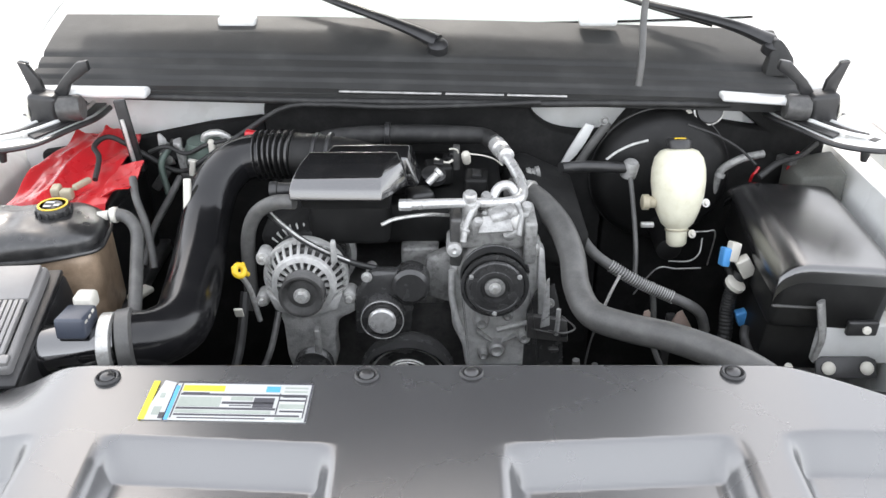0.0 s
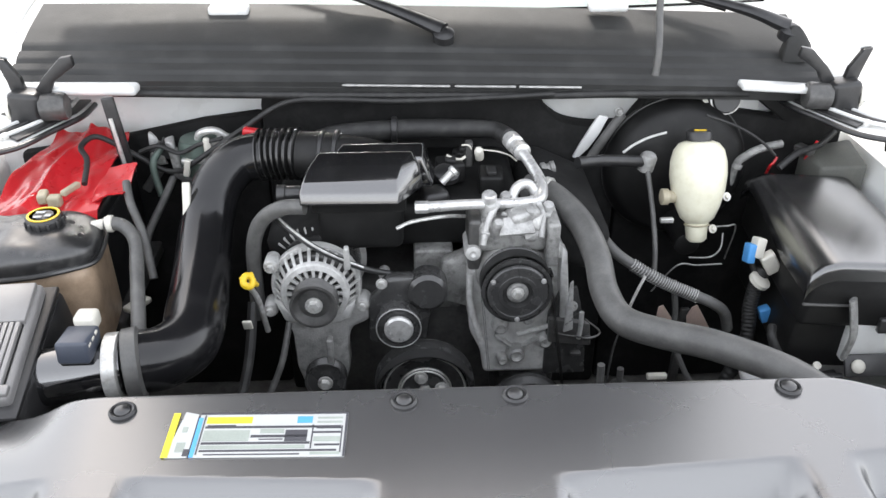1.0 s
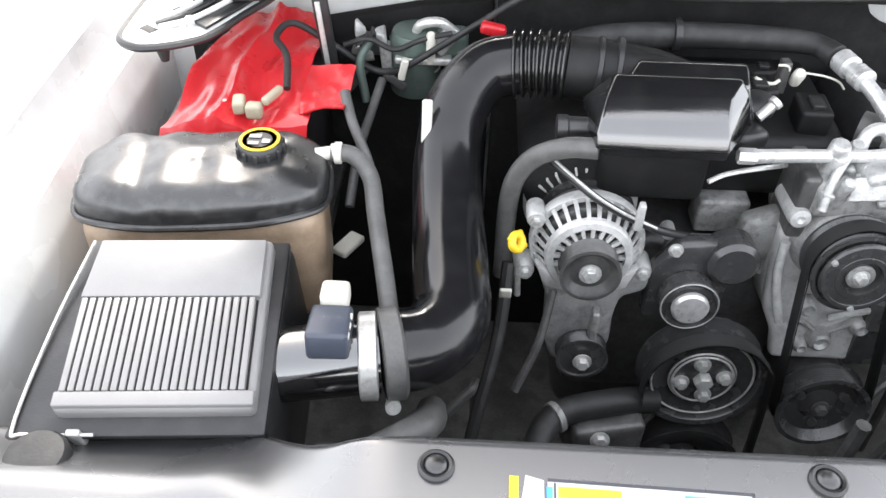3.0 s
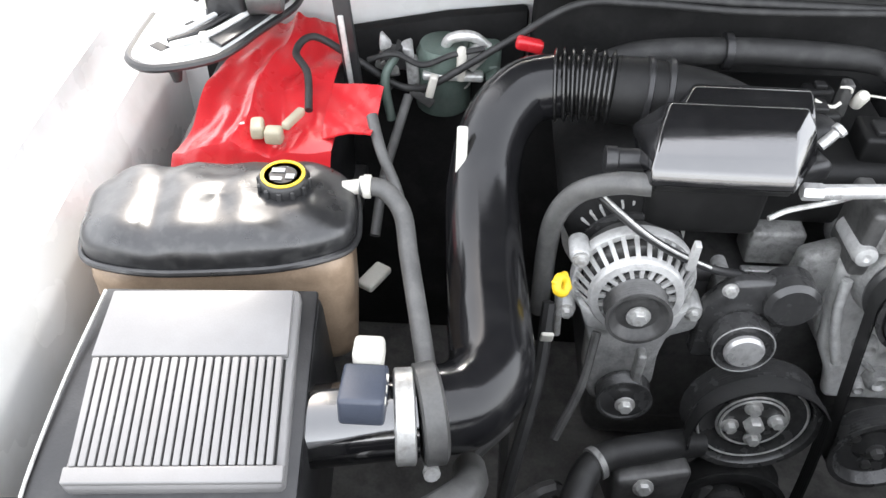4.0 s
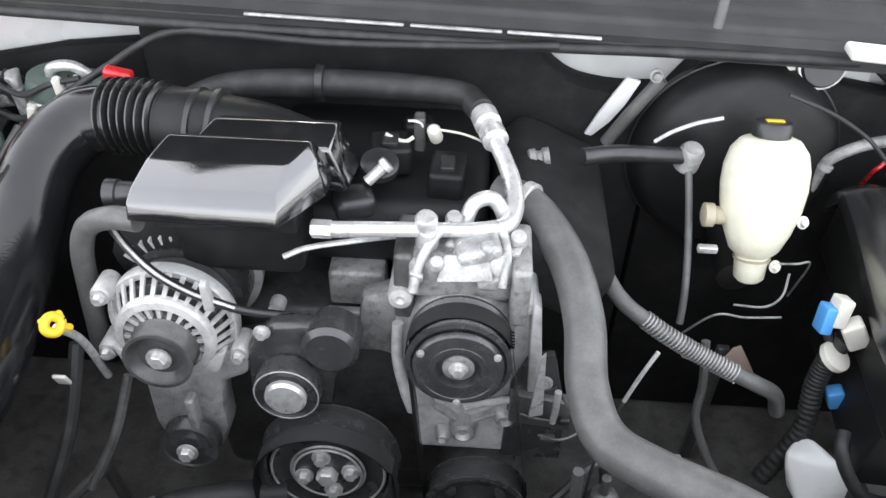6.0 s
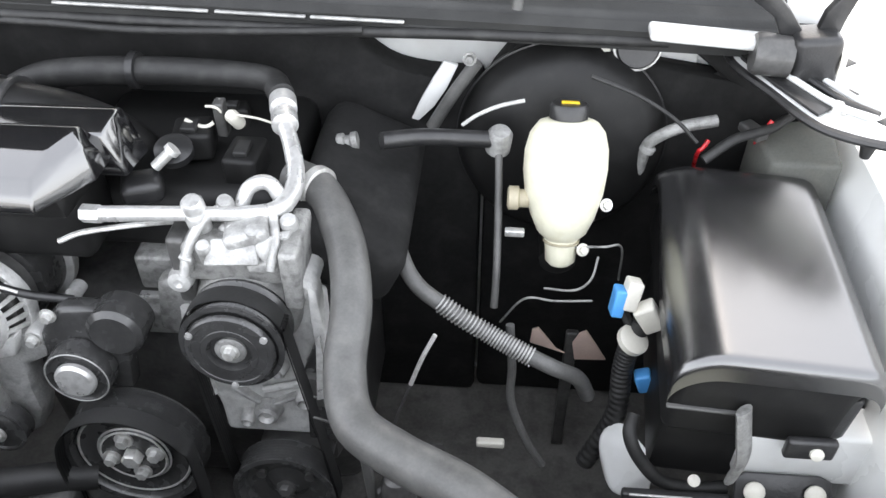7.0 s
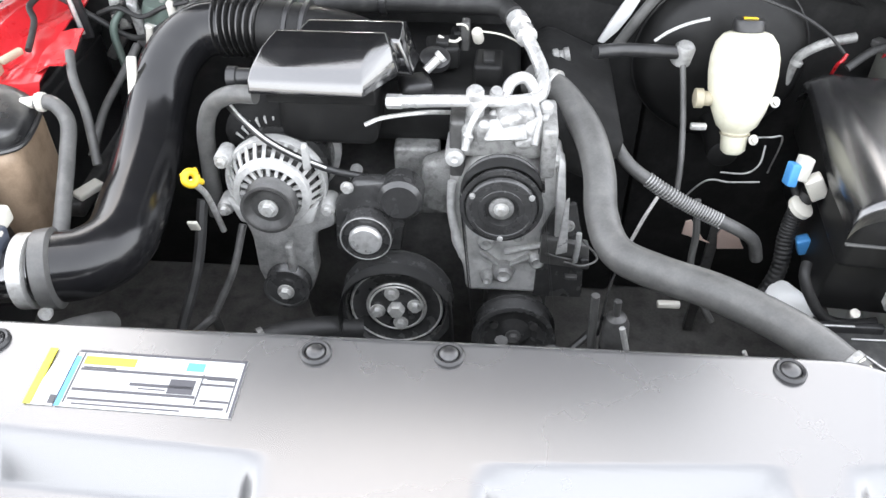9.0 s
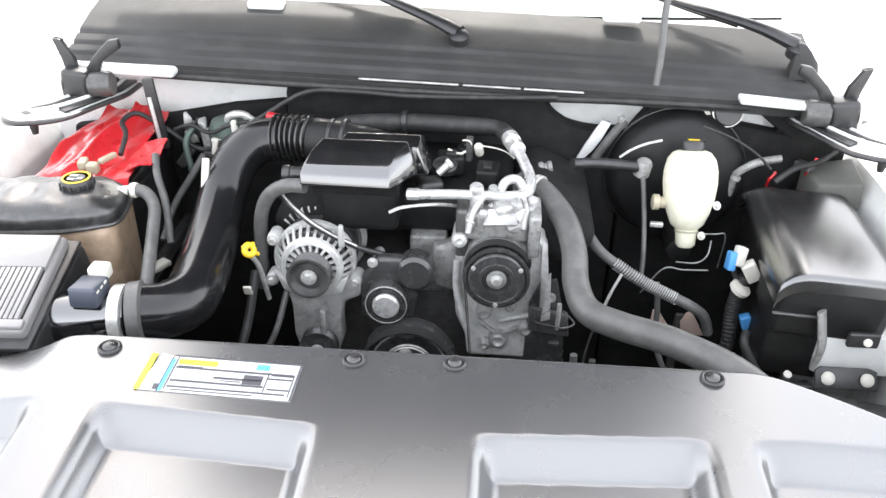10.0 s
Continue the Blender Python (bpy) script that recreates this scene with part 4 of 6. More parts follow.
part("tube", tube([(-0.650, 1.030, 0.965), (-0.59, 1.040, 0.966), (-0.515, 1.053, 0.967)], 0.043, 24), M_GLOSS, maf)
part("band", lathe([(0.047, 0), (0.051, 0.002), (0.051, 0.020), (0.047, 0.022)], (-0.516, 1.053, 0.967), (-1, -0.12, 0), 30), M_STEEL, maf, "bright steel clamp band")
part("sleeve", lathe([(0.048, 0), (0.054, 0.002), (0.055, 0.022), (0.049, 0.026)], (-0.514, 1.054, 0.967), (1, 0.25, 0), 30), M_HOSE, maf, "grey rubber sleeve")
part("clamp_screw", lathe([(0.006, 0), (0.006, 0.014), (0.009, 0.015), (0.009, 0.022)], (-0.500, 1.022, 0.930), (0.2, -0.8, 0.3), 12), M_STEEL, maf)
sen = part("sensor", rbox((0.046, 0.055, 0.035), (-0.566, 1.040, 1.018), 0.005, Matrix.Rotation(radians(-8), 4, "X")), M_GREYBLUE, maf, "slate blue sensor block")
part("plug", rbox((0.032, 0.030, 0.026), (-0.565, 1.083, 1.030), 0.006), M_PALE, sen, "pale connector plug")
for k in range(3):
    part("tab", rbox((0.003, 0.008, 0.004), (-0.5435, 1.024 + 0.014 * k, 1.030), 0.0005), M_PALE, sen)

box = thing("air_filter_box", (-0.73, 1.03, 0.75), "black air filter box with a grey ribbed lid", "air filter box")
LID = Matrix.Translation((-0.735, 1.035, 1.040)) @ Matrix.Rotation(radians(4), 4, "Z") @ Matrix.Rotation(radians(14), 4, "X")
part("base", slab([(-0.148, -0.122), (0.112, -0.122), (0.120, 0.11), (-0.115, 0.115)], 0.26, LID @ Matrix.Translation((0, 0, -0.030)), 0.012), M_BLACK, box)
part("flange", slab([(-0.150, -0.128), (0.110, -0.128), (0.116, 0.108), (-0.110, 0.112)], 0.010, LID @ Matrix.Translation((0, 0, -0.022)), 0.003), M_BLACK, box)
lid = part("lid", slab([(-0.103, -0.108), (0.100, -0.108), (0.100, 0.100), (-0.092, 0.100)], 0.030, LID @ Matrix.Translation((0, 0, -0.004)), 0.007, 3), M_LID, box, "grey semi-gloss plastic lid")
part("smooth_panel", slab([(-0.098, 0.020), (0.094, 0.020), (0.094, 0.094), (-0.090, 0.094)], 0.010, LID @ Matrix.Translation((0, 0, 0.004)), 0.002), M_LID, lid)
# Black sheet under the slats: the slits' shade is put in by colour.
part("slit_shade_sheet", slab([(-0.097, -0.092), (0.092, -0.092), (0.092, 0.018), (-0.094, 0.018)], 0.004, LID @ Matrix.Translation((0, 0, -0.0028)), 0), M_PLENUM, lid, "black sheet standing in for the shade between the slats", smooth=0)
for k in range(22):
    x = -0.092 + 0.0085 * k
    part("rib", rbox((0.0063, 0.108, 0.009), (0, 0, 0), 0.0010, LID @ Matrix.Translation((x, -0.036, 0.0005)), 2), M_LID, lid)
part("front_bar", rbox((0.200, 0.016, 0.009), (0, 0, 0), 0.002, LID @ Matrix.Translation((0, -0.098, -0.0005))), M_LID, lid)
part("edge_wire", tube([LID @ Vector(p) for p in ((-0.106, 0.105, -0.015), (-0.128, 0.0, -0.018), (-0.142, -0.115, -0.020), (-0.128, -0.126, -0.020), (-0.06, -0.127, -0.020))], 0.002, 8), M_STEEL, box, "thin bright edge wire")
part("latch", rbox((0.014, 0.008, 0.03), (0, 0, 0), 0.002, LID @ Matrix.Translation((-0.08, -0.126, -0.03))), M_STEEL, box)

# ---- coolant tank ----
tank = thing("coolant_tank", (-0.755, 1.26, 0.85), "black topped tan coolant tank with a warning cap", "coolant tank")
TNK = Matrix.Translation((-0.756, 1.262, 1.03)) @ Matrix.Rotation(radians(7), 4, "Z")


def tank_top(u, v):
    """A rounded oblong dome with shallow swellings across it."""
    a = 2 * math.pi * u
    c, s = math.cos(a), math.sin(a)
    e = 0.58
    x = math.copysign(abs(c) ** e, c) * 0.156
    y = math.copysign(abs(s) ** e, s) * 0.080
    r = math.sin(min(1.0, v * 1.25) * math.pi / 2) if v < 0.8 else 1.0
    z = 0.016 + 0.040 * math.cos(min(1.0, v * 1.25) * math.pi / 2) ** 0.6 if v < 0.8 else 0.016 - 0.010 * (v - 0.8) / 0.2
    x, y = x * r, y * r
    if v < 0.8:
        for at, deep, wide in ((-0.105, 0.006, 0.026), (-0.068, -0.004, 0.012), (-0.035, 0.003, 0.022), (0.006, -0.004, 0.014), (0.10, 0.003, 0.03)):
            z += deep * math.exp(-((x - at) / wide) ** 2)
    z += 0.005 * noise.noise(Vector((x * 22, y * 26, 3.1))) * (v < 0.8)
    return TNK @ Vector((x, y, z))


bm = sheet(tank_top, 72, 30)
bmesh.ops.remove_doubles(bm, verts=bm.verts, dist=0.0004)
part("upper_shell", bm, M_TANK, tank, "glossy black upper shell", smooth=60)
rim = []
for k in range(48):
    a = 2 * math.pi * k / 48
    c, s = math.cos(a), math.sin(a)
    rim.append(TNK @ Vector((math.copysign(abs(c) ** 0.58, c) * 0.158, math.copysign(abs(s) ** 0.58, s) * 0.082, 0.008 + 0.002 * math.sin(5 * a))))
part("seam", tube(rim + rim[:1], 0.0045, 8, 2), M_TANK, tank, "moulded seam")
part("lower_shell", rbox((0.296, 0.154, 0.19), (0, 0, 0), 0.030, TNK @ Matrix.Translation((0.002, 0, -0.080)), 5), M_TAN, tank, "stained tan lower shell")
CAP = Vector((-0.683, 1.280, 1.074))
cap = part("cap", lathe([(0.030, -0.012), (0.030, 0.004), (0.026, 0.006), (0.0285, 0.010), (0.0285, 0.022), (0.026, 0.025), (0.0, 0.0255)], CAP, (0, 0, 1), 26), M_BLACK, tank, "black pressure cap")
for k in range(12):
    a = radians(30 * k)
    part("grip", rbox((0.006, 0.006, 0.016), CAP + Vector((0.0285 * math.cos(a), 0.0285 * math.sin(a), 0.013)), 0.002, Matrix.Rotation(a, 4, "Z")), M_BLACK, cap)
part("warning_ring", lathe([(0.0255, 0), (0.0255, 0.0012), (0.0215, 0.0012), (0.0215, 0.0)], CAP + Vector((0, 0, 0.0252)), (0, 0, 1), 30), M_YELLOW, cap, "yellow warning ring")
for x, y, w, h in ((-0.006, 0.006, 0.015, 0.007), (0.009, -0.004, 0.010, 0.008), (-0.006, -0.009, 0.013, 0.006)):
    part("print_bar", rbox((w, h, 0.001), CAP + Vector((x, y, 0.0265)), 0.0003), M_LABEL, cap)
part("barb", lathe([(0.009, 0), (0.009, 0.02), (0.012, 0.022), (0.012, 0.03)], (-0.620, 1.305, 1.062), (1, 0.15, 0.1), 16), M_PALE, tank)
th = thing("overflow_hose", (-0.54, 1.25, 0.95), "grey rubber overflow hose from the coolant tank", "hose")
part("hose", tube([(-0.600, 1.308, 1.064), (-0.572, 1.306, 1.062), (-0.548, 1.285, 1.045), (-0.536, 1.235, 1.02), (-0.520, 1.165, 0.995), (-0.508, 1.11, 0.975)], 0.0115), M_HOSE, th)
part("clamp", lathe([(0.012, 0), (0.0145, 0.001), (0.0145, 0.009), (0.012, 0.010)], (-0.596, 1.308, 1.064), (1, 0, 0), 18), M_PALE, th)

# ---- battery under a red cover ----
bat = thing("battery", (-0.76, 1.55, 0.75), "black battery under a red plastic cover", "battery")
part("case", rbox((0.20, 0.27, 0.19), (-0.765, 1.545, 0.890), 0.008), M_BLACK, bat)
part("top", rbox((0.206, 0.276, 0.026), (-0.765, 1.545, 0.998), 0.006), M_BLACK, bat)
part("tray", rbox((0.24, 0.31, 0.03), (-0.765, 1.545, 0.785), 0.006), M_IRON, bat)
for y in (1.44, 1.64):
    part("terminal", lathe([(0.010, 0), (0.009, 0.012), (0.0, 0.013)], (-0.735, y, 1.009), (0, 0, 1), 16), M_ALU_DARK, bat)
RED = [Vector(p) for p in ((-0.882, 1.396, 1.022), (-0.655, 1.398, 1.030), (-0.668, 1.690, 1.066), (-0.815, 1.690, 1.074))]


def red_fn(u, v):
    p = RED[0].lerp(RED[1], u).lerp(RED[3].lerp(RED[2], u), v)
    n = noise.noise(Vector((u * 3.1, v * 3.6, 1.7))) * 0.014 + noise.noise(Vector((u * 9, v * 8, 5.2))) * 0.004
    fold = 0.012 * math.exp(-((u - 0.40 - 0.10 * v) / 0.05) ** 2) - 0.010 * math.exp(-((u - 0.62) / 0.06) ** 2) * (1 - v)
    edge = -0.035 * smooth_step(0.06, 0.0, v) - 0.03 * smooth_step(0.05, 0.0, u)
    return (p.x + 0.006 * math.sin(9 * v), p.y, p.z + n + fold + edge)


red = thing("battery_cover", (-0.76, 1.55, 1.02), "crumpled glossy red plastic sheet laid over the battery", "battery cover")
part("sheet", sheet(red_fn, 44, 52, 0.003), M_RED, red, smooth=28)


FLAP = [Vector(p) for p in ((-0.668, 1.436, 1.036), (-0.598, 1.405, 1.070), (-0.588, 1.482, 1.086), (-0.668, 1.552, 1.058))]


def flap_fn(u, v):
    p = FLAP[0].lerp(FLAP[1], u).lerp(FLAP[3].lerp(FLAP[2], u), v)
    return (p.x, p.y, p.z + 0.007 * math.sin(5 * v + 3 * u) + 0.0012 * noise.noise(Vector((u * 6, v * 6, 0))))


part("flap", sheet(flap_fn, 16, 18, 0.003), M_RED, red, "raised red corner flap", smooth=28)
part("terminal_clip", rbox((0.018, 0.030, 0.020), (-0.752, 1.436, 1.050), 0.005, Matrix.Rotation(radians(10), 4, "Z")), M_TAN_PALE, red, "dull cream terminal clamp")
part("terminal_clip", rbox((0.024, 0.020, 0.022), (-0.729, 1.428, 1.046), 0.005), M_TAN_PALE, red)
part("clip_arm", rbox((0.012, 0.044, 0.012), (-0.706, 1.450, 1.058), 0.004, Matrix.Rotation(radians(-22), 4, "Z")), M_TAN_PALE, red)
cab = thing("battery_cable", (-0.62, 1.6, 1.0), "thin black battery cable clipped along the firewall", "cable")
part("lead", tube([(-0.690, 1.475, 1.055), (-0.700, 1.535, 1.075), (-0.722, 1.575, 1.085), (-0.700, 1.610, 1.090), (-0.640, 1.608, 1.055), (-0.585, 1.612, 1.015), (-0.545, 1.600, 1.018), (-0.515, 1.590, 1.040), (-0.42, 1.605, 1.100), (-0.33, 1.622, 1.150), (-0.24, 1.612, 1.160), (-0.10, 1.606, 1.157), (0.08, 1.610, 1.160), (0.20, 1.614, 1.164)], 0.0055, 10), M_RUBBER, cab)
part("tie", rbox((0.012, 0.014, 0.036), (-0.530, 1.588, 1.030), 0.003, Matrix.Rotation(radians(12), 4, "Y")), M_PALE, cab, "white cable tie")
hold = thing("battery_bracket", (-0.65, 1.6, 1.0), "dark upright battery hold-down bar with a worn edge", "bracket")
part("bar", rbox((0.024, 0.010, 0.16), (-0.650, 1.588, 1.100), 0.003, Matrix.Rotation(radians(-5), 4, "Y")), M_BLACK, hold)
part("worn_edge", rbox((0.008, 0.004, 0.11), (-0.652, 1.5815, 1.085), 0.0015, Matrix.Rotation(radians(-5), 4, "Y")), M_STEEL, hold, "worn bright edge")
rcl = thing("red_clip", (-0.393, 1.60, 1.08), "small red plastic terminal clip", "clip")
part("clip", rbox((0.040, 0.020, 0.018), (-0.393, 1.595, 1.100), 0.006, Matrix.Rotation(radians(12), 4, "Y")), M_RED, rcl)
# parts crowded behind the duct
can = thing("vapour_canister", (-0.52, 1.64, 0.9), "grey-green valve and canister by the firewall", "canister")
part("can", lathe([(0.040, 0), (0.042, 0.004), (0.042, 0.09), (0.036, 0.104), (0.0, 0.108)], (-0.515, 1.645, 0.965), (0, 0, 1), 28), M_GREEN, can)
part("valve", rbox((0.05, 0.04, 0.05), (-0.455, 1.640, 1.050), 0.010), M_GREEN, can)
part("outlet", tube([(-0.515, 1.640, 1.06), (-0.505, 1.63, 1.085), (-0.475, 1.63, 1.09), (-0.45, 1.635, 1.07)], 0.008), M_STEEL, can)
part("bracket", rbox((0.09, 0.02, 0.012), (-0.50, 1.612, 1.035), 0.004), M_STEEL, can)
part("connector", rbox((0.035, 0.03, 0.03), (-0.580, 1.640, 1.045), 0.006), M_BLACK, can)
for x, y, z, w, d, h, m in ((-0.600, 1.655, 1.035, 0.030, 0.020, 0.040, M_ALU_DARK), (-0.560, 1.625, 1.030, 0.018, 0.020, 0.050, M_ALU_DARK), (-0.470, 1.618, 1.062, 0.026, 0.018, 0.034, M_ALU),
                            (-0.545, 1.608, 1.000, 0.040, 0.018, 0.016, M_IRON), (-0.435, 1.612, 1.030, 0.022, 0.020, 0.030, M_GREEN), (-0.615, 1.63, 0.985, 0.020, 0.016, 0.060, M_IRON)):
    part("fitting", rbox((w, d, h), (x, y, z), 0.004, Matrix.Rotation(radians(40 * math.sin(x * 90)), 4, "Y")), m, can)
part("pipe", tube([(-0.585, 1.62, 1.06), (-0.60, 1.60, 1.03), (-0.59, 1.585, 0.97)], 0.007), M_GREEN, can)
part("pale_post", lathe([(0.0075, -0.02), (0.0075, 0.030), (0.005, 0.034), (0.0, 0.035)], (-0.488, 1.606, 1.052), (0, -0.1, 1), 14), M_PALE, can, "pale plastic post")
bits = random.Random(5)
for n in range(14):
    x, z = bits.uniform(-0.625, -0.430), bits.uniform(1.000, 1.075)
    part("fitting", hull([(x + bits.uniform(-0.014, 0.014), 1.632 + bits.uniform(-0.016, 0.016), z + bits.uniform(-0.018, 0.018)) for k in range(9)], 0.002, 2), bits.choice((M_GREEN, M_ALU_DARK, M_BLACK, M_ALU, M_STEEL, M_RUBBER)), can)
part("cable", tube([(-0.625, 1.612, 1.055), (-0.585, 1.606, 1.070), (-0.545, 1.604, 1.055), (-0.500, 1.602, 1.075), (-0.455, 1.606, 1.085)], 0.0045, 8), M_RUBBER, can)

# ---- hoses and wires round the alternator ----
hh = thing("heater_hose", (-0.36, 1.33, 0.95), "grey rubber hose curving down beside the alternator", "hose")
part("hose", tube([(-0.262, 1.292, 1.098), (-0.300, 1.300, 1.092), (-0.338, 1.318, 1.062), (-0.360, 1.328, 1.015), (-0.366, 1.325, 0.955), (-0.366, 1.31, 0.86)], 0.0135), M_HOSE, hh)
wl = thing("wire_loom", (-0.23, 1.3, 0.95), "black wire loom lying over the alternator", "wire loom")
part("loom", tube([(-0.318, 1.330, 1.055), (-0.290, 1.305, 1.044), (-0.255, 1.285, 1.026), (-0.215, 1.278, 1.005), (-0.165, 1.283, 0.978), (-0.12, 1.30, 0.955)], 0.0055, 10), M_BLACK, wl)
part("loom_line", tube([(-0.315, 1.326, 1.0595), (-0.288, 1.301, 1.0485), (-0.254, 1.281, 1.0305), (-0.215, 1.274, 1.0095), (-0.170, 1.279, 0.9840)], 0.0022, 8), M_STEEL, wl, "thin bright steel line along the loom")
dip = thing("oil_dipstick", (-0.362, 1.23, 0.9), "yellow looped oil dipstick handle", "dipstick")
LOOP = Matrix.Translation((-0.357, 1.225, 0.997)) @ frame_to((0.70, -0.50, 0.50))
part("handle", tube([LOOP @ Vector((0.0085 * math.cos(radians(a)) * (1.0 + 0.12 * math.cos(radians(2 * a))), 0.0095 * math.sin(radians(a)), 0)) for a in range(0, 361, 30)], 0.0058, 10, 4), M_YELLOW, dip)
for dx, dy in ((-0.007, 0.008), (0.010, 0.006)):
    part("ear", hull([LOOP @ Vector((dx + a, dy + b, c)) for a in (-0.005, 0.005) for b in (-0.004, 0.005) for c in (-0.004, 0.004)], 0.003, 3), M_YELLOW, dip)
part("neck", tube([LOOP @ Vector(p) for p in ((0.008, -0.008, 0), (0.012, -0.011, -0.002), (0.015, -0.014, -0.005))], 0.0045, 8), M_YELLOW, dip)
part("stem", tube([(-0.360, 1.232, 0.985), (-0.352, 1.255, 0.94), (-0.345, 1.27, 0.86)], 0.005, 10), M_STEEL, dip)
tag = thing("paper_tag", (-0.36, 1.2, 0.92), "small pale plastic tag on a wire", "tag")
part("tag", rbox((0.016, 0.005, 0.022), (-0.366, 1.215, 0.915), 0.002, Matrix.Rotation(radians(20), 4, "X")), M_PALE, tag)
cl2 = thing("fuse_clip", (-0.595, 1.35, 0.86), "pale plastic clip beside the coolant hose", "clip")
part("clip", rbox((0.026, 0.050, 0.012), (-0.595, 1.350, 0.868), 0.004, Matrix.Rotation(radians(-30), 4, "Z")), M_PALE, cl2)

sw = thing("sensor_wire", (0.0, 1.58, 1.0), "thin pale sensor wire with a round plug", "wire")
part("wire", tube([(0.052, 1.502, 1.098), (0.080, 1.500, 1.095), (0.102, 1.500, 1.087), (0.118, 1.51, 1.07)], 0.0016, 8), M_PALE, sw)
part("plug", lathe([(0.009, -0.02), (0.009, 0.006), (0.006, 0.010), (0.0, 0.011)], (0.045, 1.505, 1.092), (-0.1, -0.6, 0.8), 16), M_PALE, sw)
part("loop", tube([(-0.017, 1.500, 1.089), (-0.003, 1.498, 1.083), (0.010, 1.498, 1.081), (0.019, 1.502, 1.085)], 0.0026, 8), M_PALE, sw)
part("loop", tube([(0.012, 1.505, 1.107), (0.022, 1.503, 1.108), (0.029, 1.505, 1.102), (0.031, 1.512, 1.085)], 0.0018, 8), M_PALE, sw)
part("carrier", rbox((0.014, 0.020, 0.050), (0.026, 1.515, 1.085), 0.003), M_IRON, sw, "dark upright carrier")
egr = thing("vacuum_valve", (-0.03, 1.43, 1.03), "small grey vacuum valve beside the throttle cover", "valve")
part("body", rbox((0.05, 0.045, 0.03), (-0.045, 1.400, 1.055), 0.010, Matrix.Rotation(radians(20), 4, "Z")), M_BLACK, egr)
part("port", lathe([(0.007, 0), (0.007, 0.025), (0.010, 0.027), (0.010, 0.034)], (-0.030, 1.415, 1.075), (0.6, 0.3, 0.5), 14), M_STEEL, egr)
part("diaphragm", lathe([(0.020, 0), (0.024, 0.003), (0.024, 0.014), (0.018, 0.018), (0.0, 0.019)], (-0.020, 1.455, 1.065), (0.1, -0.3, 1), 24), M_BLACK, egr)
for x, y, z, w, d, h in ((0.02, 1.58, 1.045, 0.04, 0.03, 0.035), (-0.01, 1.50, 1.06, 0.05, 0.05, 0.04), (0.065, 1.47, 1.05, 0.045, 0.06, 0.04)):
    bx = thing("wire_connector", (x, y, z - h / 2), "black wiring connector on the intake manifold", "connector", "manifold connectors")
    part("housing", rbox((w, d, h), (x, y, z), 0.006, Matrix.Rotation(radians(random.uniform(-20, 20)), 4, "Z")), M_PLENUM, bx)
    part("lock", rbox((w * 0.4, d * 0.5, 0.008), (x, y - d * 0.1, z + h / 2 + 0.003), 0.002), M_RUBBER, bx)
fit2 = thing("hose_fitting", (0.182, 1.535, 1.02), "small crimped metal hose fitting", "hose fitting")
part("fitting", lathe([(0.010, 0), (0.013, 0.002), (0.013, 0.010), (0.009, 0.012), (0.009, 0.018), (0.012, 0.020), (0.012, 0.028)], (0.170, 1.535, 1.038), (1, 0.1, 0.2), 12), M_ALU_DARK, fit2)
for pts in (((-0.566, 1.604, 1.00), (-0.578, 1.55, 0.975), (-0.592, 1.47, 0.945), (-0.598, 1.40, 0.90)), ((-0.600, 1.44, 1.075), (-0.585, 1.40, 1.05), (-0.560, 1.36, 1.01), (-0.540, 1.31, 0.95))):
    st = thing("brake_pipe", pts[-1], "dull steel pipe running down beside the battery", "pipe")
    part("pipe", tube(pts, 0.0075, 10), M_HOSE, st)

# ---- upper radiator hose and the small hose with its spring guard ----
rh = thing("radiator_hose", (0.25, 1.1, 0.9), "thick weathered upper radiator hose", "hose")
part("hose", tube([(0.130, 1.450, 1.045), (0.172, 1.418, 1.046), (0.212, 1.345, 1.030), (0.230, 1.27, 1.005), (0.232, 1.20, 0.978), (0.250, 1.143, 0.962), (0.300, 1.105, 0.962), (0.375, 1.062, 0.968), (0.455, 0.995, 0.972), (0.508, 0.938, 0.962)], [0.024, 0.0235, 0.0235, 0.0235, 0.0235, 0.0240, 0.0245, 0.0245, 0.0245, 0.0245], 22), M_HOSE, rh)
part("clamp", lathe([(0.0245, 0), (0.027, 0.001), (0.027, 0.012), (0.0245, 0.013)], (0.160, 1.430, 1.047), (0.7, -0.5, 0.02), 26), M_STEEL, rh)
vh = thing("vacuum_hose", (0.4, 1.33, 0.85), "grey hose with a coiled spring guard", "hose")
VH = [(0.250, 1.44, 0.985), (0.286, 1.372, 0.952), (0.333, 1.352, 0.922), (0.383, 1.338, 0.897), (0.425, 1.322, 0.884), (0.468, 1.312, 0.868), (0.502, 1.325, 0.835), (0.520, 1.335, 0.790)]
part("hose", tube(VH, 0.0105), M_HOSE, vh)
coil = []
line = [p for p, u in spline(VH, 24) if 1.75 <= u <= 4.4]
turns = 28
for i in range(turns * 10):
    f = i / (turns * 10 - 1) * (len(line) - 1)
    k = min(int(f), len(line) - 2)
    c = line[k].lerp(line[k + 1], f - k)
    ahead = (line[k + 1] - line[k]).normalized()
    s = ahead.cross(Vector((0, 0, 1))).normalized()
    up = s.cross(ahead)
    a = 2 * math.pi * i / 10
    coil.append(c + s * 0.0118 * math.cos(a) + up * 0.0118 * math.sin(a))
part("spring", tube(coil, 0.0012, 6, 1), M_ALU, vh, "coiled wire spring guard")

# ---- brake system ----
bo = thing("brake_booster", (0.47, 1.63, 0.9), "round black brake booster on the firewall", "brake booster")
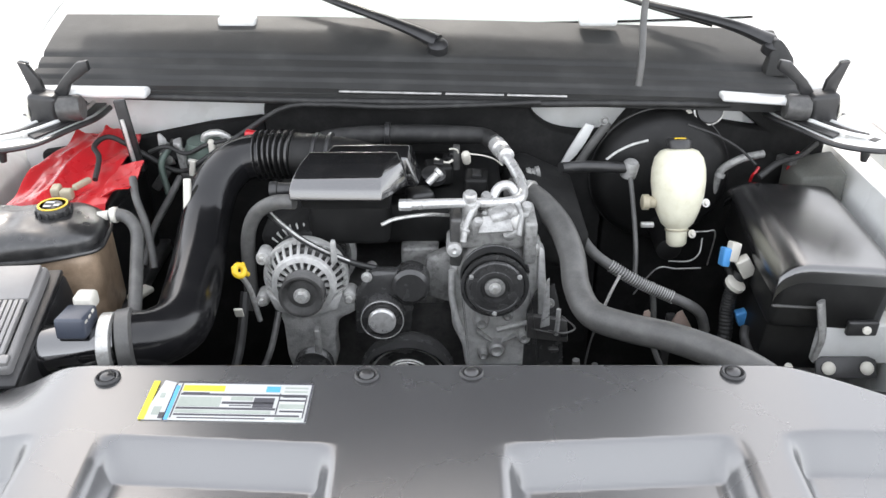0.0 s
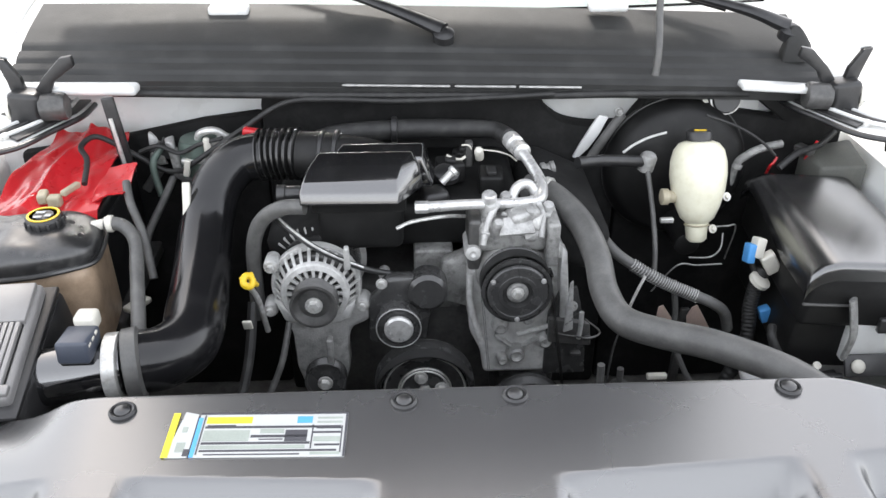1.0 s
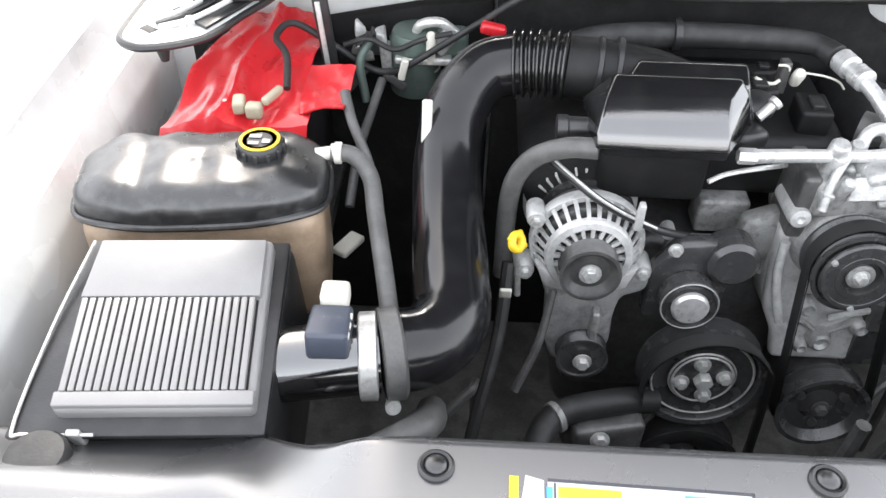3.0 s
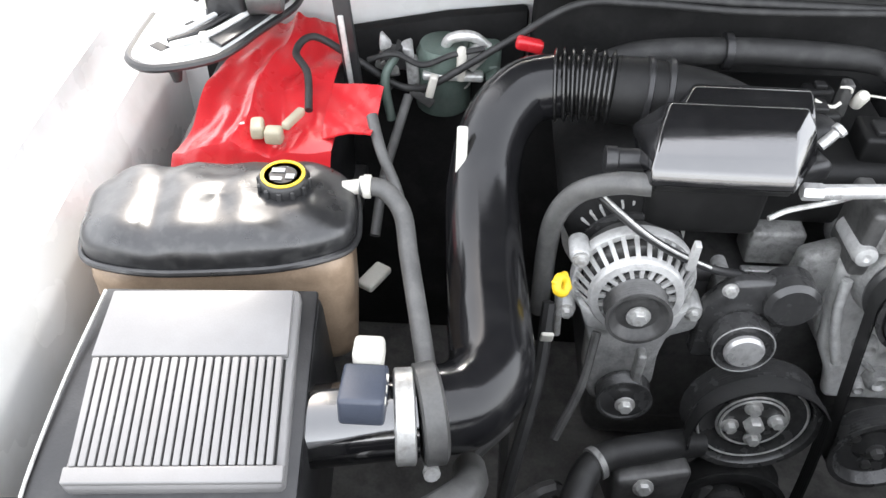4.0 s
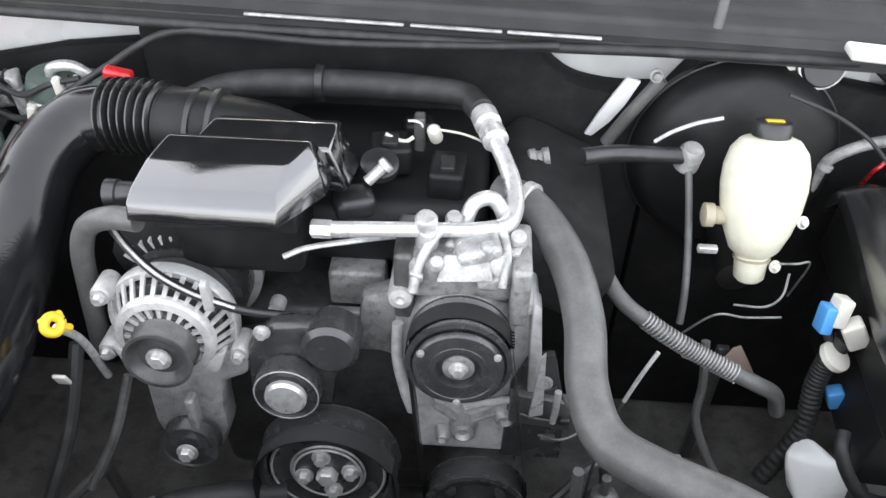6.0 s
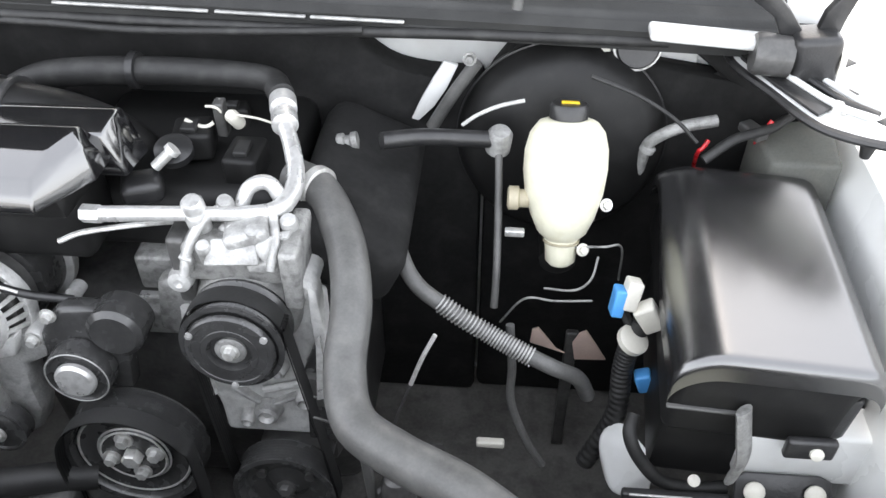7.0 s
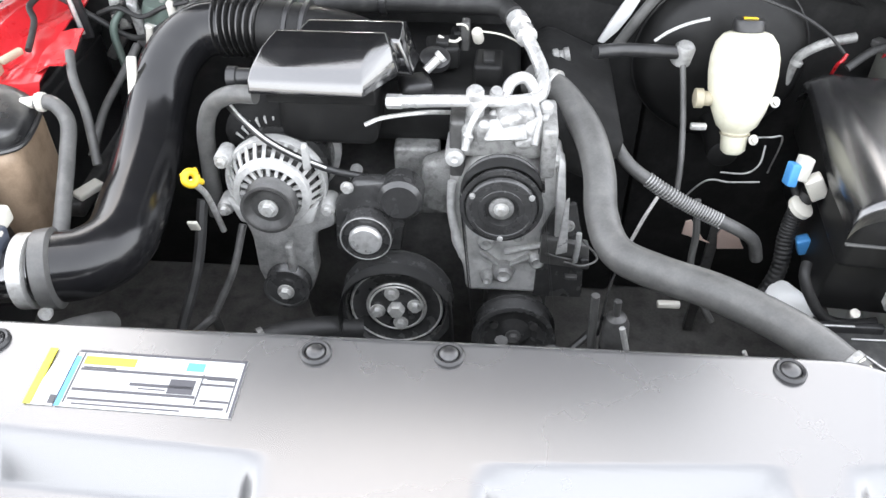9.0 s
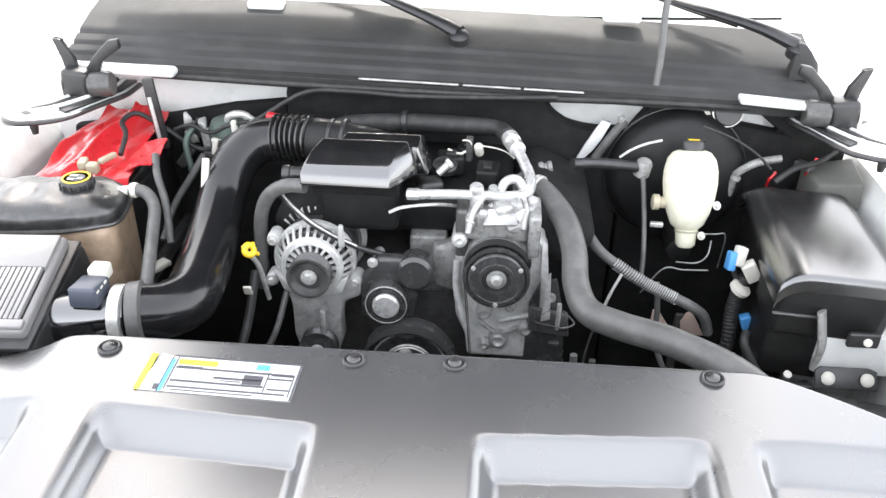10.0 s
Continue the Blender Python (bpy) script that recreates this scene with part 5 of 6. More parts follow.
part("shell", lathe([(0.11, -0.06), (0.148, -0.05), (0.152, -0.035), (0.152, -0.028), (0.147, -0.022), (0.142, 0.0), (0.125, 0.018), (0.085, 0.026), (0.05, 0.036), (0.0, 0.04)], (0.475, 1.625, 0.985), (0, -1, 0.06), 56), M_PLENUM, bo)
part("rim", lathe([(0.151, -0.031), (0.1535, -0.030), (0.1535, -0.0275), (0.151, -0.027)], (0.475, 1.625, 0.985), (0, -1, 0.06), 56), M_BLACK, bo, "rolled black rim")
ms = thing("brake_reservoir", (0.472, 1.49, 0.9), "cream translucent brake fluid reservoir with a black cap", "brake fluid reservoir")
part("bottle", lathe([(0.0140, -0.110), (0.0200, -0.104), (0.0225, -0.072), (0.0330, -0.062), (0.0430, -0.038), (0.0515, -0.006), (0.0545, 0.022), (0.0535, 0.048), (0.0480, 0.070), (0.0380, 0.083), (0.0280, 0.087), (0.0, 0.088)], (0.473, 1.492, 1.018), (-0.02, 0.36, 1), 14), M_CREAM, ms, smooth=40)
part("seam", lathe([(0.0225, 0), (0.0245, 0.0008), (0.0245, 0.0032), (0.0225, 0.004)], (0.4745, 1.4655, 0.9445), (-0.02, 0.36, 1), 14), M_TAN_PALE, ms, "moulded neck seam")
rc = part("cap", lathe([(0.0245, 0), (0.0245, 0.014), (0.022, 0.018), (0.0, 0.019)], (0.4710, 1.524, 1.101), (0, 0.30, 1), 28), M_BLACK, ms, "black screw cap")
part("mark", rbox((0.022, 0.009, 0.002), (0.472, 1.528, 1.1200), 0.0005, Matrix.Rotation(radians(-17), 4, "X")), M_YELLOW, rc, "yellow warning mark")
part("side_port", lathe([(0.012, 0), (0.012, 0.012), (0.016, 0.014), (0.016, 0.026), (0.011, 0.028)], (0.428, 1.484, 1.000), (-1, 0, 0), 18), M_TAN_PALE, ms)
part("clip", rbox((0.026, 0.010, 0.010), (0.412, 1.462, 0.960), 0.002), M_STEEL, ms)
mc = thing("master_cylinder", (0.476, 1.5, 0.9), "black brake master cylinder with steel lines", "master cylinder")
part("body", lathe([(0.020, 0), (0.026, 0.004), (0.026, 0.15), (0.020, 0.155)], (0.476, 1.495, 0.880), (0, 1, 0.05), 24), M_PLENUM, mc)
part("line", tube([(0.49, 1.455, 0.945), (0.53, 1.455, 0.948), (0.556, 1.470, 0.935), (0.57, 1.52, 0.83)], 0.0016, 8), M_ALU_DARK, mc)
part("line", tube([(0.455, 1.425, 0.896), (0.495, 1.422, 0.898), (0.516, 1.430, 0.912), (0.524, 1.450, 0.935)], 0.0016, 8), M_ALU_DARK, mc)
part("line", tube([(0.520, 1.418, 0.884), (0.47, 1.412, 0.886), (0.43, 1.415, 0.884), (0.40, 1.45, 0.80)], 0.0016, 8), M_ALU_DARK, mc)
part("bolt", hexbolt((0.502, 1.452, 0.944), (0.3, -0.8, 0.5), 0.006, 0.006), M_PALE, mc)
part("bolt", hexbolt((0.527, 1.475, 1.002), (0.3, -0.8, 0.5), 0.006, 0.006), M_STEEL, mc)
lk = thing("heater_pipe", (0.31, 1.53, 1.0), "black pipe with a metal elbow and thin rod", "pipe")
part("pipe", tube([(0.235, 1.505, 1.066), (0.29, 1.53, 1.058), (0.375, 1.550, 1.045)], 0.0115), M_BLACK, lk)
part("elbow", lathe([(0.013, -0.022), (0.017, -0.020), (0.017, 0.008), (0.013, 0.014), (0.0, 0.015)], (0.386, 1.552, 1.046), (0.1, -0.2, 1), 20), M_ALU, lk)
part("rod", tube([(0.386, 1.545, 1.030), (0.388, 1.515, 1.000), (0.390, 1.475, 0.955), (0.391, 1.44, 0.905), (0.390, 1.42, 0.86)], 0.0052, 10), M_HOSE, lk)
brc = thing("body_brace", (0.32, 1.68, 1.0), "bright diagonal body brace with a bolt", "brace")
part("brace", slab([(0.256, 1.008), (0.267, 1.005), (0.290, 1.030), (0.308, 1.060), (0.324, 1.098), (0.304, 1.103), (0.288, 1.075), (0.271, 1.042)], 0.008, Matrix.Translation((0, 1.650, 0)) @ HUNG, 0.002), M_WHITE, brc)
part("tube", tube([(0.287, 1.640, 1.002), (0.318, 1.641, 1.058), (0.350, 1.644, 1.108)], 0.0095, 12), M_HOSE, brc)
part("bolt", hexbolt((0.340, 1.640, 1.114), (0, -1, 0.3), 0.0065, 0.010), M_ALU_DARK, brc)
port = thing("firewall_grommet", (0.56, 1.66, 1.1), "black round firewall port with a bright rim", "grommet")
part("port", lathe([(0.030, 0), (0.030, 0.010), (0.027, 0.014), (0.0, 0.014)], (0.566, 1.668, 1.128), (0, -1, 0.3), 28), M_BLACK, port)
part("ring", lathe([(0.030, 0.004), (0.033, 0.004), (0.033, 0.008), (0.030, 0.009)], (0.566, 1.668, 1.128), (0, -1, 0.3), 28), M_STEEL, port)
part("stud", lathe([(0.008, 0), (0.008, 0.006), (0.0, 0.009)], (0.522, 1.665, 1.122), (0, -1, 0.2), 14), M_PALE, port)
wh = thing("washer_hose", (0.38, 1.5, 1.2), "thin grey washer hose hanging from the open hood", "hose")
part("hose", tube([(0.445, 1.690, 1.86), (0.428, 1.720, 1.55), (0.412, 1.700, 1.35), (0.404, 1.640, 1.248), (0.400, 1.624, 1.195)], 0.0072, 10), M_HOSE, wh)

for pts in (((0.336, 1.556, 1.062), (0.356, 1.554, 1.080), (0.384, 1.552, 1.096), (0.416, 1.553, 1.105)), ((0.500, 1.580, 1.128), (0.560, 1.572, 1.108), (0.611, 1.564, 1.080), (0.645, 1.556, 1.050))):
    vl = thing("vacuum_line", pts[0], "thin vacuum line arching over the booster", "vacuum line", "booster lines")
    part("line", tube(pts, 0.0028, 8), M_ALU_CLEAN if pts[0][0] < 0.4 else M_RUBBER, vl)

elb = thing("hose_elbow", (0.60, 1.60, 1.0), "light grey hose elbow behind the fuse box", "hose")
part("hose", tube([(0.588, 1.612, 0.96), (0.590, 1.606, 1.000), (0.598, 1.604, 1.020), (0.632, 1.604, 1.042), (0.680, 1.612, 1.050)], 0.0085, 12), M_ALU_DARK, elb)
part("clamp", lathe([(0.009, 0), (0.0112, 0.001), (0.0112, 0.009), (0.009, 0.010)], (0.591, 1.605, 1.000), (0.35, 0, 0.9), 18), M_ALU, elb)
for x, y, z in ((0.744, 1.604, 1.048), (0.668, 1.606, 1.012)):
    rw = thing("red_wire", (x, y, z - 0.06), "short red wire end among black cables", "wire")
    part("wire", tube([(x + 0.006, y, z + 0.010), (x, y - 0.004, z), (x - 0.005, y, z - 0.012), (x + 0.002, y + 0.03, z - 0.06)], 0.0032, 8), M_RED, rw)
apr = thing("fender_apron", (0.78, 1.58, 0.9), "dusty grey inner fender panel behind the fuse box", "body panel")
part("panel", hull([(0.752, 1.565, 1.016), (0.838, 1.545, 1.030), (0.838, 1.640, 1.048), (0.735, 1.640, 1.030), (0.752, 1.565, 0.900), (0.838, 1.545, 0.900), (0.838, 1.640, 0.900), (0.735, 1.640, 0.900)], 0.008), M_APRON, apr)
part("bracket", rbox((0.022, 0.040, 0.014), (0.732, 1.612, 1.036), 0.004, Matrix.Rotation(radians(30), 4, "Z")), M_IRON, apr)
part("loom", tube([(0.660, 1.560, 1.020), (0.700, 1.575, 1.046), (0.752, 1.600, 1.050), (0.800, 1.640, 1.062)], 0.007, 10), M_RUBBER, apr, "black wire loom across the panel")

# ---- fuse box on the driver's side ----
fb = thing("fuse_box", (0.69, 1.33, 0.85), "black fuse box with a semi-gloss domed lid", "fuse box")
FB = Matrix.Translation((0.691, 1.392, 1.011)) @ Matrix.Rotation(radians(-1.5), 4, "Z") @ Matrix.Rotation(radians(3), 4, "Y")


def shoulder(gap, r):
    """How far a rounded edge of radius r has fallen, that near to it."""
    d = max(0.0, 1 - gap / r)
    return r * (1 - math.sqrt(max(0.0, 1 - d * d)))


def lid_fn(u, v):
    """A nearly flat lid: wide round shoulder inboard, crisp front edge, rear falling away."""
    fu = 0.5 - 0.5 * math.cos(math.pi * u)
    fv = 0.5 - 0.5 * math.cos(math.pi * v)
    x, y = -0.100 + 0.222 * fu, -0.182 + 0.372 * fv
    x += 0.012 * (1 - fu) * smooth_step(0.3, 1.0, fv)
    z = -shoulder(0.100 + x, 0.056) * 0.8 - shoulder(0.122 - x, 0.026) - shoulder(0.182 + y, 0.012) - shoulder(0.190 - y, 0.040)
    z += -0.10 * x * x - 0.05 * y * y
    return FB @ Vector((x, y, z))


part("lid", sheet(lid_fn, 48, 64, 0.020), M_LIDBLACK, fb, "semi-gloss dark lid", smooth=50)
part("base", slab([(-0.095, -0.1785), (0.100, -0.1785), (0.117, -0.15), (0.117, 0.184), (-0.078, 0.184)], 0.110, FB @ Matrix.Translation((0, 0, -0.026)), 0.014, 3), M_PLENUM, fb)
part("lower_case", slab([(-0.088, -0.160), (0.060, -0.160), (0.090, 0.15), (-0.07, 0.15)], 0.12, FB @ Matrix.Translation((0, 0, -0.120)), 0.012), M_PLENUM, fb)
part("side_case", hull([(0.735, 1.214, 0.935), (0.792, 1.212, 0.962), (0.786, 1.212, 0.890), (0.752, 1.212, 0.884), (0.735, 1.32, 0.935), (0.800, 1.32, 0.962), (0.800, 1.32, 0.890), (0.745, 1.32, 0.884)], 0.006, 2), M_BLACK, fb)
part("lip", rbox((0.085, 0.006, 0.004), (0, 0, 0), 0.0015, FB @ Matrix.Translation((-0.055, -0.180, -0.086))), M_HOSE, fb)
part("strap", tube([(0.662, 1.200, 0.948), (0.668, 1.192, 0.915), (0.676, 1.190, 0.875), (0.674, 1.194, 0.830)], 0.013, 10, flat=0.45), M_ALU_DARK, fb, "grey strap")
part("tab", rbox((0.055, 0.012, 0.030), (0.745, 1.195, 0.895), 0.004), M_BLACK, fb)
part("screw", lathe([(0.0075, 0), (0.0075, 0.004), (0.0, 0.006)], (0.750, 1.188, 0.895), (0, -1, 0.4), 14), M_PALE, fb)
part("screw", lathe([(0.0075, 0), (0.0075, 0.004), (0.0, 0.006)], (0.640, 1.21, 0.795), (0, -0.6, 1), 14), M_PALE, fb)
con = thing("wire_connectors", (0.57, 1.36, 0.85), "loose wiring connectors in white and blue on a taped loom", "connector")
part("white_plug", rbox((0.019, 0.026, 0.038), (0.556, 1.362, 0.955), 0.003, Matrix.Rotation(radians(12), 4, "Y") @ Matrix.Rotation(radians(-20), 4, "X")), M_PALE, con)
part("white_plug", rbox((0.028, 0.022, 0.042), (0.581, 1.352, 0.928), 0.004, Matrix.Rotation(radians(-32), 4, "Y")), M_PALE, con)
part("blue_plug", rbox((0.015, 0.026, 0.036), (0.541, 1.358, 0.946), 0.003, Matrix.Rotation(radians(8), 4, "Y") @ Matrix.Rotation(radians(-20), 4, "X")), M_BLUE, con)
part("blue_plug", rbox((0.022, 0.020, 0.032), (0.592, 1.345, 0.815), 0.004, Matrix.Rotation(radians(-20), 4, "Y")), M_BLUE, con)
part("ring", lathe([(0.016, 0), (0.0205, 0.002), (0.0205, 0.010), (0.016, 0.012)], (0.563, 1.345, 0.888), (0.45, -0.3, 1), 22), M_PALE, con)
part("wire", tube([(0.548, 1.37, 0.93), (0.560, 1.362, 0.905), (0.572, 1.358, 0.89)], 0.006, 8), M_RUBBER, con)
part("loom", tube([(0.578, 1.36, 0.91), (0.568, 1.357, 0.88), (0.562, 1.350, 0.83), (0.56, 1.33, 0.76), (0.53, 1.32, 0.66)], 0.0135, 14, 8, (0.6, 4.0, 30, 0.0007)), M_RUBBER, con)
# Pinkish patches between the dark parts; their post is added to hold them.
pat = thing("pale_patches", (0.52, 1.54, 0.38), "pinkish pale patches behind the coiled hose, on an added post", "bracket")
for outline in ([(0.527, 0.63), (0.578, 0.633), (0.559, 0.667), (0.54, 0.699), (0.529, 0.692), (0.52, 0.668)], [(0.452, 0.665), (0.511, 0.643), (0.496, 0.652), (0.464, 0.7), (0.454, 0.696)]):
    part("flag", slab([(x, -z) for x, z in outline], 0.004, Matrix.Translation((0, 1.54, 0)) @ Matrix.Rotation(radians(-90), 4, "X"), 0.001), M_TAUPE, pat, "pinkish patch")
part("post", rbox((0.02, 0.012, 0.30), (0.52, 1.552, 0.53), 0.003), M_IRON, pat)

# ---- driver's side front: support plate, white shelf and bolted strap ----
sup = thing("radiator_support", (0.7, 1.08, 0.6), "black steel radiator support side with a white inner panel", "radiator support")
part("shelf", rbox((0.150, 0.05, 0.090), (0.760, 1.240, 0.842), 0.006), M_WHITE, sup, "white painted shelf")
part("side_panel", rbox((0.020, 0.40, 0.46), (0.832, 1.06, 0.72), 0.006), M_WHITE, sup)
part("strap", slab([(-0.056, -0.018), (0.056, -0.018), (0.056, 0.016), (0.042, 0.022), (-0.045, 0.022), (-0.056, 0.014)], 0.006, Matrix.Translation((0.740, 1.196, 0.803)) @ Matrix.Rotation(radians(55), 4, "X"), 0.002), M_BLACK, sup, "black bolted strap")
for x in (0.706, 0.776):
    part("bolt", lathe([(0.0125, 0), (0.0125, 0.003), (0.009, 0.007), (0.004, 0.0085), (0.0, 0.0085)], (x, 1.194, 0.805), (0, -0.82, 0.57), 20), M_PALE, sup, "pale domed bolt")
part("top_plate", slab([(0.553, 1.197), (0.69, 1.195), (0.81, 1.168), (0.822, 1.08), (0.822, 0.91), (0.735, 0.91), (0.722, 1.05), (0.712, 1.090), (0.678, 1.094), (0.634, 1.134), (0.574, 1.132), (0.556, 1.115), (0.548, 1.02)], 0.022, Matrix.Translation((0, 0, 0.772)), 0.005), M_DUSTY, sup)
part("rear_flange", rbox((0.13, 0.012, 0.016), (0.62, 1.196, 0.778), 0.003), M_BLACK, sup)
part("raised_pad", slab([(0.72, 1.05), (0.815, 1.045), (0.815, 0.93), (0.735, 0.93)], 0.018, Matrix.Translation((0, 0, 0.786)), 0.006), M_DUSTY, sup)
part("inner_panel", rbox((0.19, 0.24, 0.012), (0.645, 1.01, 0.742), 0.004), M_CREAM, sup, "pale inner panel")
part("rim", tube([(0.560, 1.045, 0.776), (0.562, 1.110, 0.778), (0.576, 1.127, 0.779), (0.626, 1.130, 0.779), (0.650, 1.106, 0.779), (0.674, 1.085, 0.779), (0.712, 1.082, 0.779)], 0.0075, 12), M_BLACK, sup)
part("worn_edge", tube([(0.572, 1.136, 0.782), (0.628, 1.139, 0.783), (0.655, 1.114, 0.783), (0.680, 1.092, 0.782)], 0.0022, 8), M_TUBE, sup, "worn bright edge")
part("edge_line", rbox((0.075, 0.003, 0.003), (0.600, 1.190, 0.7875), 0.001), M_TUBE, sup)
part("edge_line", rbox((0.080, 0.003, 0.003), (0.672, 1.176, 0.7745), 0.001), M_TUBE, sup)
part("rubber_strip", tube([(0.578, 1.10, 0.752), (0.592, 1.085, 0.754), (0.598, 1.05, 0.754)], 0.005, 8), M_RUBBER, sup)
part("bolt", lathe([(0.014, 0), (0.014, 0.004), (0.010, 0.007), (0.0, 0.0075)], (0.598, 1.104, 0.748), (0, 0, 1), 20), M_PALE, sup)
part("bolt", hexbolt((0.775, 1.00, 0.786), (0, 0, 1), 0.010, 0.006), M_STEEL, sup)
part("hole_plug", lathe([(0.016, 0), (0.016, 0.004), (0.0, 0.005)], (0.615, 1.035, 0.748), (0, 0, 1), 20), M_BLACK, sup)
part("seam", tube([(0.842, 1.300, 0.856), (0.842, 1.221, 0.833), (0.842, 1.159, 0.808), (0.842, 1.085, 0.780)], 0.0035, 8), M_RUBBER, sup, "black sealed seam")
part("wing", hull([(0.548, 1.290, 0.690), (0.536, 1.306, 0.736), (0.550, 1.324, 0.754), (0.572, 1.318, 0.764), (0.602, 1.266, 0.768), (0.608, 1.252, 0.758), (0.606, 1.236, 0.690), (0.556, 1.250, 0.690)], 0.010, 3), M_WHITE, sup, "white painted wing")

bh = thing("overflow_hose", (0.686, 1.23, 0.74), "black rubber hose curving under the fuse box", "hose")
part("hose", tube([(0.566, 1.260, 0.850), (0.560, 1.240, 0.840), (0.573, 1.228, 0.812), (0.606, 1.226, 0.768), (0.648, 1.226, 0.755), (0.690, 1.228, 0.760)], 0.0085, 12), M_RUBBER, bh)

# hose spigot at the radiator
part("spigot", lathe([(0.020, -0.02), (0.021, 0), (0.021, 0.020), (0.025, 0.022), (0.025, 0.030), (0.020, 0.034), (0.020, 0.065)], (0.508, 0.938, 0.962), (0.50, -0.72, -0.45), 22), M_CREAM, rh, "pale radiator spigot")
part("clamp", lathe([(0.025, 0), (0.0275, 0.001), (0.0275, 0.010), (0.025, 0.011)], (0.494, 0.953, 0.965), (0.66, -0.74, -0.12), 26), M_ALU_DARK, rh)

# ---- low in the bay ----
lower = thing("lower_hose", (-0.25, 1.15, 0.68), "black lower radiator hose low in the bay", "hose")
part("hose", tube([(-0.42, 0.96, 0.66), (-0.33, 1.08, 0.695), (-0.285, 1.165, 0.715), (-0.20, 1.195, 0.72), (-0.13, 1.22, 0.70)], 0.020), M_RUBBER, lower)
part("clamp", lathe([(0.0205, 0), (0.0235, 0.001), (0.0235, 0.010), (0.0205, 0.011)], (-0.285, 1.165, 0.715), (0.8, 0.5, 0.05), 20), M_ALU_DARK, lower)
elbow = thing("coolant_elbow", (-0.5, 0.98, 0.9), "grey rubber coolant hose elbow below the airflow meter", "hose")
part("hose", tube([(-0.455, 1.06, 0.86), (-0.455, 1.015, 0.90), (-0.475, 0.985, 0.915), (-0.54, 0.945, 0.905), (-0.60, 0.91, 0.88)], 0.019), M_HOSE, elbow)
part("clamp", lathe([(0.0195, 0), (0.0225, 0.001), (0.0225, 0.010), (0.0195, 0.011)], (-0.545, 0.943, 0.904), (-0.85, -0.5, -0.1), 20), M_STEEL, elbow)
mount = thing("engine_mount", (-0.2, 1.17, 0.62), "dark steel engine mount bracket", "bracket")
part("plate", rbox((0.11, 0.06, 0.08), (-0.205, 1.185, 0.665), 0.010, Matrix.Rotation(radians(12), 4, "Z")), M_IRON, mount)
part("bolt", hexbolt((-0.215, 1.150, 0.690), (0, -1, 0.3), 0.010, 0.008), M_STEEL, mount)
part("spout", lathe([(0.018, 0), (0.015, 0.02), (0.011, 0.085), (0.008, 0.092), (0.0, 0.093)], (0.122, 0.975, 0.85), (0.15, -0.05, 1), 18), M_PALE, shroud, "pale plastic spout")
part("spout_bracket", rbox((0.05, 0.06, 0.012), (0.122, 0.950, 0.852), 0.003), M_BLACK, shroud)
drum = thing("small_motor", (0.175, 1.08, 0.5), "dark pump motor on a bracket low in the bay", "motor")
part("drum", lathe([(0.024, -0.36), (0.026, 0), (0.026, 0.055), (0.022, 0.062), (0.0, 0.063)], (0.175, 1.09, 0.745), (0, -0.1, 1), 28), M_PULLEY, drum)
part("top_edge", rbox((0.054, 0.004, 0.005), (0.176, 1.068, 0.832), 0.001, Matrix.Rotation(radians(7), 4, "Y")), M_TUBE, drum, "bright top edge")
part("bracket", rbox((0.062, 0.012, 0.055), (0.176, 1.075, 0.802), 0.003), M_IRON, drum)
part("foot", rbox((0.016, 0.03, 0.36), (0.208, 1.085, 0.63), 0.003), M_IRON, drum)

filt = thing("fluid_canister", (0.285, 1.2, 0.6), "dull grey fluid canister low beside the engine", "canister")
part("body", lathe([(0.018, 0), (0.022, 0.006), (0.022, 0.12), (0.016, 0.135), (0.006, 0.140), (0.006, 0.17), (0.0, 0.171)], (0.287, 1.20, 0.64), (-0.05, 0, 1), 24), M_IRON, filt)
part("band", lathe([(0.022, 0), (0.0235, 0.001), (0.0235, 0.008), (0.022, 0.009)], (0.284, 1.20, 0.70), (-0.05, 0, 1), 24), M_IRON, filt)
def thin_run(kind, points, radius, mat):
    q = thing("thin_" + kind, points[-1], "thin " + ("bright steel rod" if mat is M_STEEL else "dark pipe") + " among the engine parts", kind)
    part(kind, tube(points, radius, 8), mat, q)


thin_run("pipe", ((0.243, 1.20, 0.82), (0.248, 1.20, 0.72), (0.256, 1.20, 0.60)), 0.007, M_HOSE)
thin_run("rod", ((0.273, 1.12, 0.835), (0.292, 1.12, 0.765), (0.314, 1.12, 0.685), (0.36, 1.11, 0.47)), 0.0045, M_STEEL)
thin_run("rod", ((0.323, 1.276, 0.955), (0.308, 1.268, 0.922), (0.294, 1.262, 0.880)), 0.0028, M_STEEL)
thin_run("pipe", ((0.296, 1.264, 0.886), (0.272, 1.240, 0.815), (0.258, 1.21, 0.72)), 0.0022, M_RUBBER)
thin_run("rod", ((0.376, 1.08, 0.830), (0.398, 1.08, 0.785), (0.423, 1.08, 0.740), (0.450, 1.08, 0.735), (0.47, 1.08, 0.47)), 0.003, M_STEEL)
thin_run("rod", ((0.436, 1.08, 0.842), (0.458, 1.08, 0.800), (0.480, 1.08, 0.752), (0.50, 1.08, 0.47)), 0.003, M_STEEL)
thin_run("rod", ((0.188, 1.20, 0.886), (0.215, 1.20, 0.880), (0.240, 1.225, 0.874), (0.222, 1.272, 0.868)), 0.0018, M_IRON)
thin_run("pipe", ((0.412, 1.37, 0.88), (0.418, 1.35, 0.82), (0.420, 1.34, 0.76), (0.445, 1.32, 0.70), (0.47, 1.31, 0.66)), 0.006, M_HOSE)
thin_run("pipe", ((0.100, 1.10, 0.82), (0.098, 1.10, 0.74), (0.10, 1.11, 0.64)), 0.010, M_IRON)
